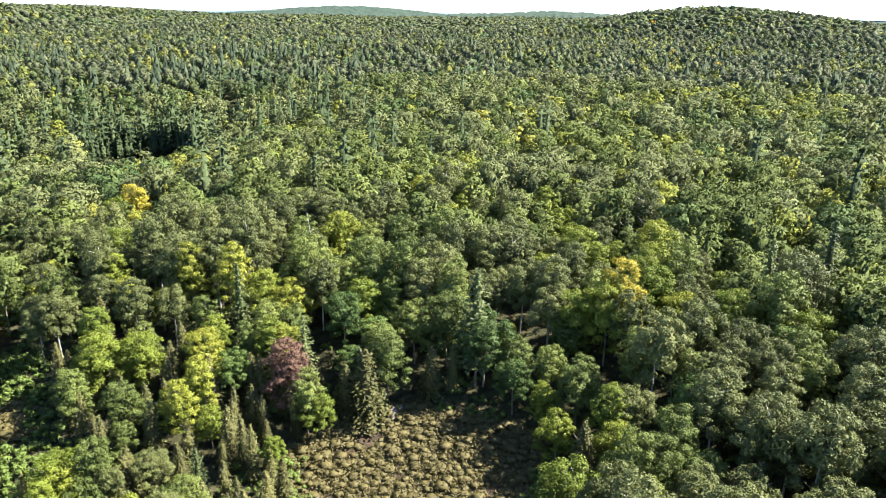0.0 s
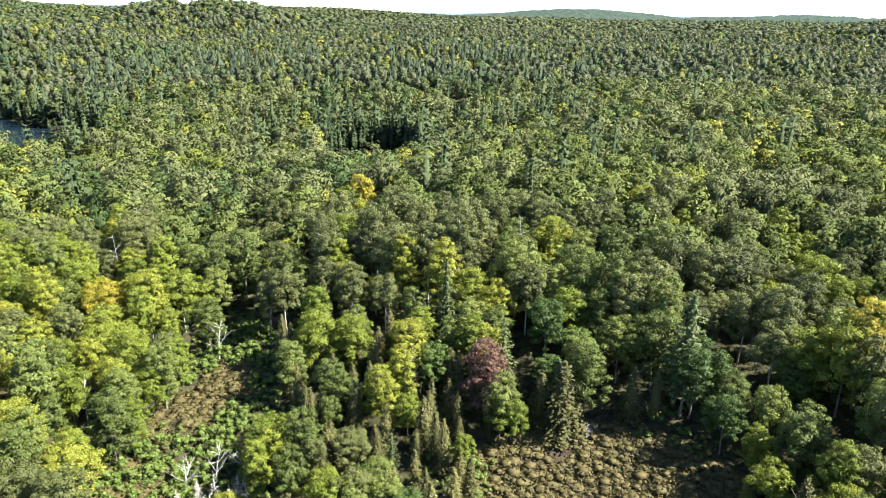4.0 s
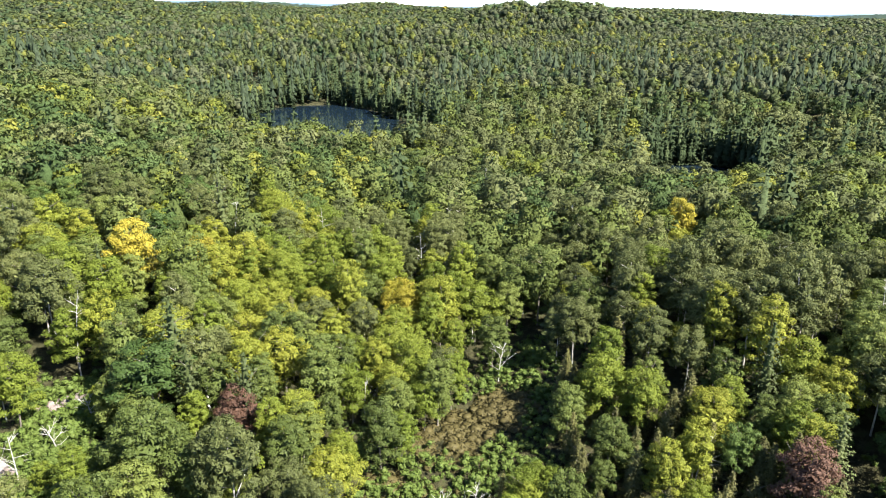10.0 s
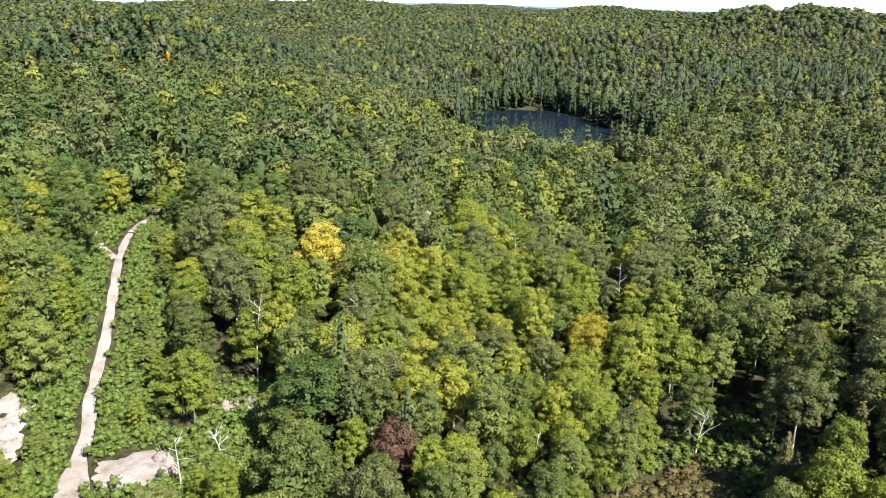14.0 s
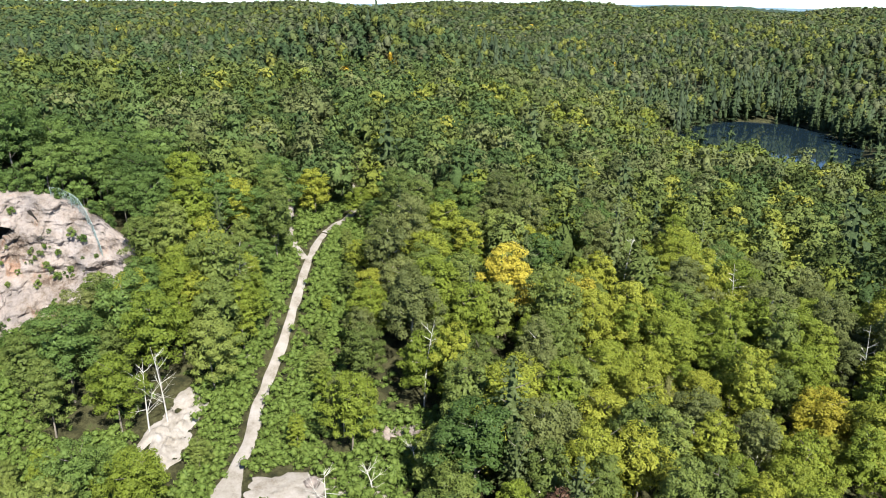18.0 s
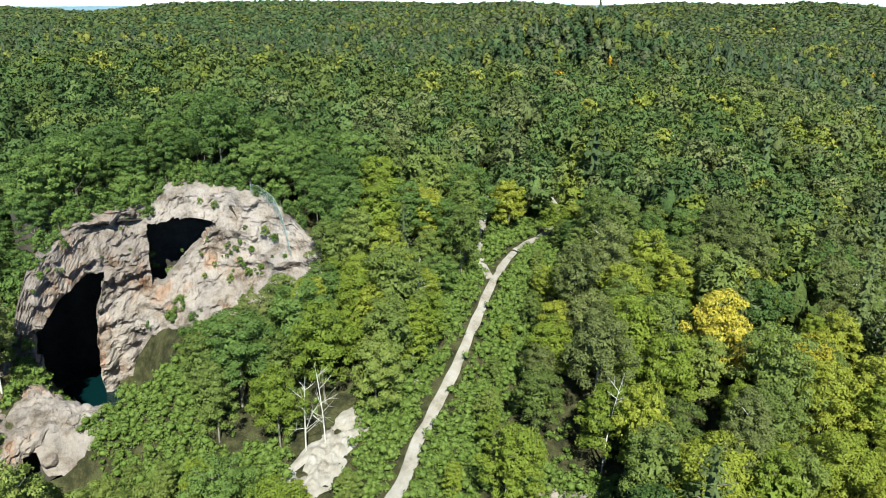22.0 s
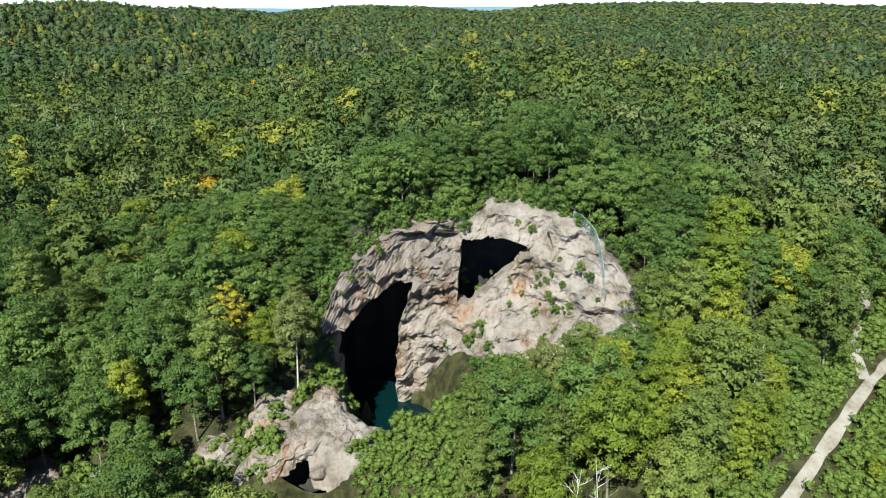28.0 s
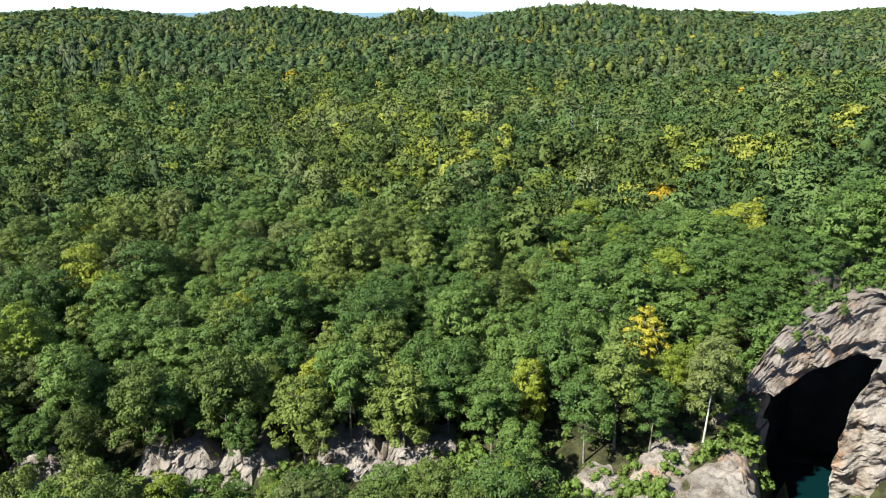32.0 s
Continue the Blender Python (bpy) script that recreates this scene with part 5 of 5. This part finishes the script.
def build_undergrowth():
    rng = np.random.RandomState(31)

    def brush(x, y):
        r, b = np.hypot(x - MX, y - MY), bearing_of(x, y)
        ok = (r > 46) & (r < 150) & (b > -75) & (b < 199) & (near_lines(x, y) > 1.75)
        ok &= ~((np.hypot((x + 3) / 18, (y - 91) / 11) < 1))
        u, n = to_quarry(x, y)
        ok &= ~((u > -22) & (u < 22) & (n < 9) & (n > -9)) & ~((u > -18) & (u < -5) & (n > 0) & (n < 19))
        for bx, by, ba, bb in ((-103, 28, 5, 6), (-115.5, 12.8, 12, 4.2), (-121, -25, 10, 7), (-109, -21, 6.5, 6.5), (-104, -29, 4, 4), (-89, -45.5, 5, 5), (-82, -49.5, 5, 5), (-59, -56, 5.5, 5), (-67, -55, 3, 4), (-42, -60, 5.5, 5), (-70, 91, 6, 11)):
            ok &= ~(np.hypot((x - bx) / ba, (y - by) / bb) < 1)
        bare = open_ground(x, y) | (near_lines(x, y) < 10) | (headroom(x, y) < 60)
        ok &= (value_noise(x, y, 5, 15) > np.where(bare, 0.08, np.where(r < 115, 0.4, 0.6)))
        return ok
    spots = scatter(rng, 17000, brush, (-180, 120, -130, 165))
    thick = lambda x, y: brush(x, y) & (open_ground(x, y) | (near_lines(x, y) < 9) | (headroom(x, y) - land(x, y) < 7))
    for count, box in ((9000, (-180, -80, 5, 60)), (4500, (-135, -80, -50, 5)), (3500, (-100, -30, -75, -40)), (6000, (-95, 25, 55, 125))):
        spots = np.concatenate([spots, scatter(rng, count, thick, box)])
    verge = lambda x, y: (near_lines(x, y) > 2.7) & (near_lines(x, y) < 9)
    spots = np.concatenate([spots, scatter(rng, 3800, verge, (-238, -148, 22, 58))])
    plant_stuff("undergrowth", "leafy green undergrowth beneath the trees", "undergrowth", M_SHRUB, spots, rng.uniform(0.6, 1.0, len(spots)) * rng.uniform(0.8, 1.8, len(spots)), rng, shrub_arrays)

    def bog(x, y):
        inside = (np.hypot((x + 3) / 21, (y - 87) / 17) < 1) | (np.hypot((x + 60) / 12, (y - 69) / 7) < 1) | (np.hypot((x + 70) / 7, (y - 91) / 13) < 1)
        return inside & (value_noise(x, y, 3.6, 17) > 0.27)
    spots = scatter(rng, 6000, bog, (-80, 20, 60, 106))
    plant_stuff("bog_hummocks", "olive-brown hummocks of bog heath and sedge", "bog plants", M_BOG, spots, rng.uniform(0.8, 1.8, len(spots)), rng,
                lambda g: bush_crown(g, 1.7, -0.5, 0.35, 5, 150, 0.15, 0.8, 0.28))


build_undergrowth()


def snag_arrays(rng, height, branches):
    """A dead, bare tree."""
    k = np.linspace(0, 1, 7)
    bx, by = rng.uniform(-0.7, 0.7, 2)
    path = np.stack([bx * k * k * 2, by * k * k * 2, -0.6 + (height + 0.6) * k], 1)
    trunk = tube(path, 0.13 * (1.1 - k), 5)
    arms = []
    for i in range(branches):
        h = rng.uniform(0.3, 0.97)
        a = i * 2.4 + rng.uniform(-0.5, 0.5)
        p = np.array([np.interp(h, k, path[:, q]) for q in range(3)])
        n = (1.15 - h) * rng.uniform(2.2, 4.2)
        d = np.array([math.cos(a), math.sin(a), rng.uniform(0.3, 1.2)])
        q = p + d * n * 0.5
        e = q + (d + rng.normal(size=3) * 0.35) * n * 0.5
        limb = [tube([p, q, e], np.array([0.045, 0.03, 0.01]), 4)]
        for _ in range(2):
            limb.append(tube([q, q + (d + rng.normal(size=3) * 0.7) * n * 0.4], np.array([0.025, 0.008]), 3))
        arms.append(join(limb))
    return trunk, arms


def build_snags():
    rng = np.random.RandomState(77)
    spots = [(-83, 78, 9), (-123, 140, 15), (-57, 74, 6), (-118.4, 48.8, 15), (-162, 119, 16), (-118.4, 12.6, 12), (-116.5, 10.5, 11), (25, 77, 10),
             (-126, -52, 13), (-108, -57, 11), (-97, 33, 7), (-101, 39, 5), (-104, 45, 6), (-130, 137, 12), (-53, 76, 5), (-60, 71, 5), (-76, 103, 8), (-26, 135, 16),
             (-149, 185, 18), (-90, 112, 10), (-142, 22, 14), (-95, -40, 7), (-37, 97, 10), (18, 82, 7), (-143, 92, 16), (-131, 108, 17), (-112, 120, 16), (-292, -3, 17), (-296, 2, 16), (-288, -6, 16),
             (-187, -176, 19), (-181, -180, 18), (-192, -172, 18), (-178, -171, 17), (-195, -182, 19), (-184, -165, 17), (-174, -184, 18), (-200, -170, 17), (-190, -190, 18)]
    for x, y, h in spots:
        root = thing("dead_tree", "bare grey dead tree with broken branches", "dead tree", "dead trees of the forest")
        (tv, tf), arms = snag_arrays(rng, h, 11)
        mesh_part("trunk", raw_mesh("trunk", tv, tf, M_DEAD, True), root)
        for av, af in arms:
            mesh_part("branch", raw_mesh("branch", av, af, M_DEAD, True), root)
        root.matrix_basis = pose(x, y, float(land(x, y)), 0, 0, rng.uniform(0, 360))


build_snags()


def build_dead_spruces():
    """Small grey spruces that died in the wet ground, still full of fine twigs."""
    rng = np.random.RandomState(41)
    for x, y, h in ((-57.5, 66.5, 4.6), (-55.5, 68.2, 5.2), (-53.2, 67.6, 4.2), (-54.4, 70.0, 5.6), (-51.6, 69.6, 5.0), (-50.6, 71.6, 5.8), (-56.8, 69.6, 3.8), (-52.4, 72.4, 4.4)):
        root = thing("dead_spruce", "small bare grey dead spruce in wet brush", "dead tree", "dead spruces in the brush")
        trunk = tube([(0, 0, -0.5), (0.1, 0.05, h * 0.5), (0.15, 0.1, h)], np.array([0.08, 0.05, 0.01]), 5)
        twigs = []
        for k in range(70):
            q = rng.uniform(0.08, 0.97)
            a = k * 2.4 + rng.uniform(-0.4, 0.4)
            n = (1.05 - q) * rng.uniform(0.9, 1.7)
            p = np.array([0.15 * q, 0.1 * q, h * q])
            d = np.array([math.cos(a), math.sin(a), rng.uniform(-0.35, 0.35)])
            e = p + d * n
            twigs.append(tube([p, e], np.array([0.03, 0.012]), 3))
            for side in (-1, 1):
                w = np.array([-d[1], d[0], rng.uniform(-0.3, 0.3)]) * side
                twigs.append(tube([p + d * n * 0.5, p + d * n * 0.85 + w * n * 0.3], np.array([0.018, 0.008]), 3))
        mesh_part("trunk", raw_mesh("trunk", *trunk, M_DEAD, True), root)
        for k in range(0, len(twigs), 21):
            mesh_part("branch", raw_mesh("branch", *join(twigs[k:k + 21]), M_DEAD, True), root)
        root.matrix_basis = pose(x, y, float(land(x, y)), 0, 0, rng.uniform(0, 360))


build_dead_spruces()


def landmark(name, sort, x, y, top, label, mat=None, wide=1.0, seed=1):
    """A tree that stands out, at its own place, with its top at a given height."""
    rng = np.random.RandomState(seed)
    (cv, cf), (tv, tf) = tree_meshes(sort, rng, 0)
    z = float(land(x, y))
    k = max(top - z, 4) / cv[:, 2].max()
    root = thing(name, label, "tree")
    mesh_part("crown", raw_mesh("crown", cv, cf, mat or SORTS[sort][3]), root)
    mesh_part("trunk", raw_mesh("trunk", tv, tf, SORTS[sort][4], True), root)
    root.matrix_basis = pose(x, y, z, 0, 0, 40 * seed) @ Matrix.Diagonal((k * wide, k * wide, k, 1))


landmark("maple_tree", 0, -24, 99, 8, "half-bare maple with rust-brown dying leaves at the bog's edge", M_RUST, 1.0, 3)
landmark("red_maple_tree", 4, -135, 66.5, 20, "golden-orange maple among green trees", None, 0.85, 4)
landmark("pine_tree", 5, -99, 56, 18, "pale blue-green white pine with broad boughs", None, 1.25, 5)
landmark("pine_tree", 5, 5.7, 107.3, 17, "tall dark white pine above the bog", None, 1.0, 6)
landmark("cedar_tree", 6, -12, 100, 6, "dense rounded cedar at the bog's edge", None, 1.5, 7)
landmark("sugar_maple_tree", 3, -76, 51.5, 7, "bright yellow-green young maple", None, 0.9, 8)
landmark("sugar_maple_tree", 3, -79, 53, 6, "bright yellow-green young maple beside another", None, 0.9, 9)
landmark("maple_tree", 0, -86, 58, 8, "young maple with rusty dying leaves", M_RUST, 0.9, 10)
landmark("red_maple_tree", 4, -124, -63.6, 11, "small orange autumn maple in dark woods", None, 0.65, 11)
landmark("oak_tree", 1, -97, 51, 13, "dense dark green oak beside the rubble", None, 1.25, 12)
landmark("red_maple_tree", 4, -150, 16, 16, "golden-yellow maple beside the quarry road", None, 0.8, 13)
landmark("red_maple_tree", 4, -142, 18.5, 13, "yellow-orange maple leaning over young trees", None, 0.75, 14)
landmark("sugar_maple_tree", 3, -146, 11, 14, "yellow-green maple beside golden ones", None, 0.9, 15)
landmark("red_maple_tree", 4, -167, 53, 16, "orange-tipped maple above the road's end", None, 0.7, 16)
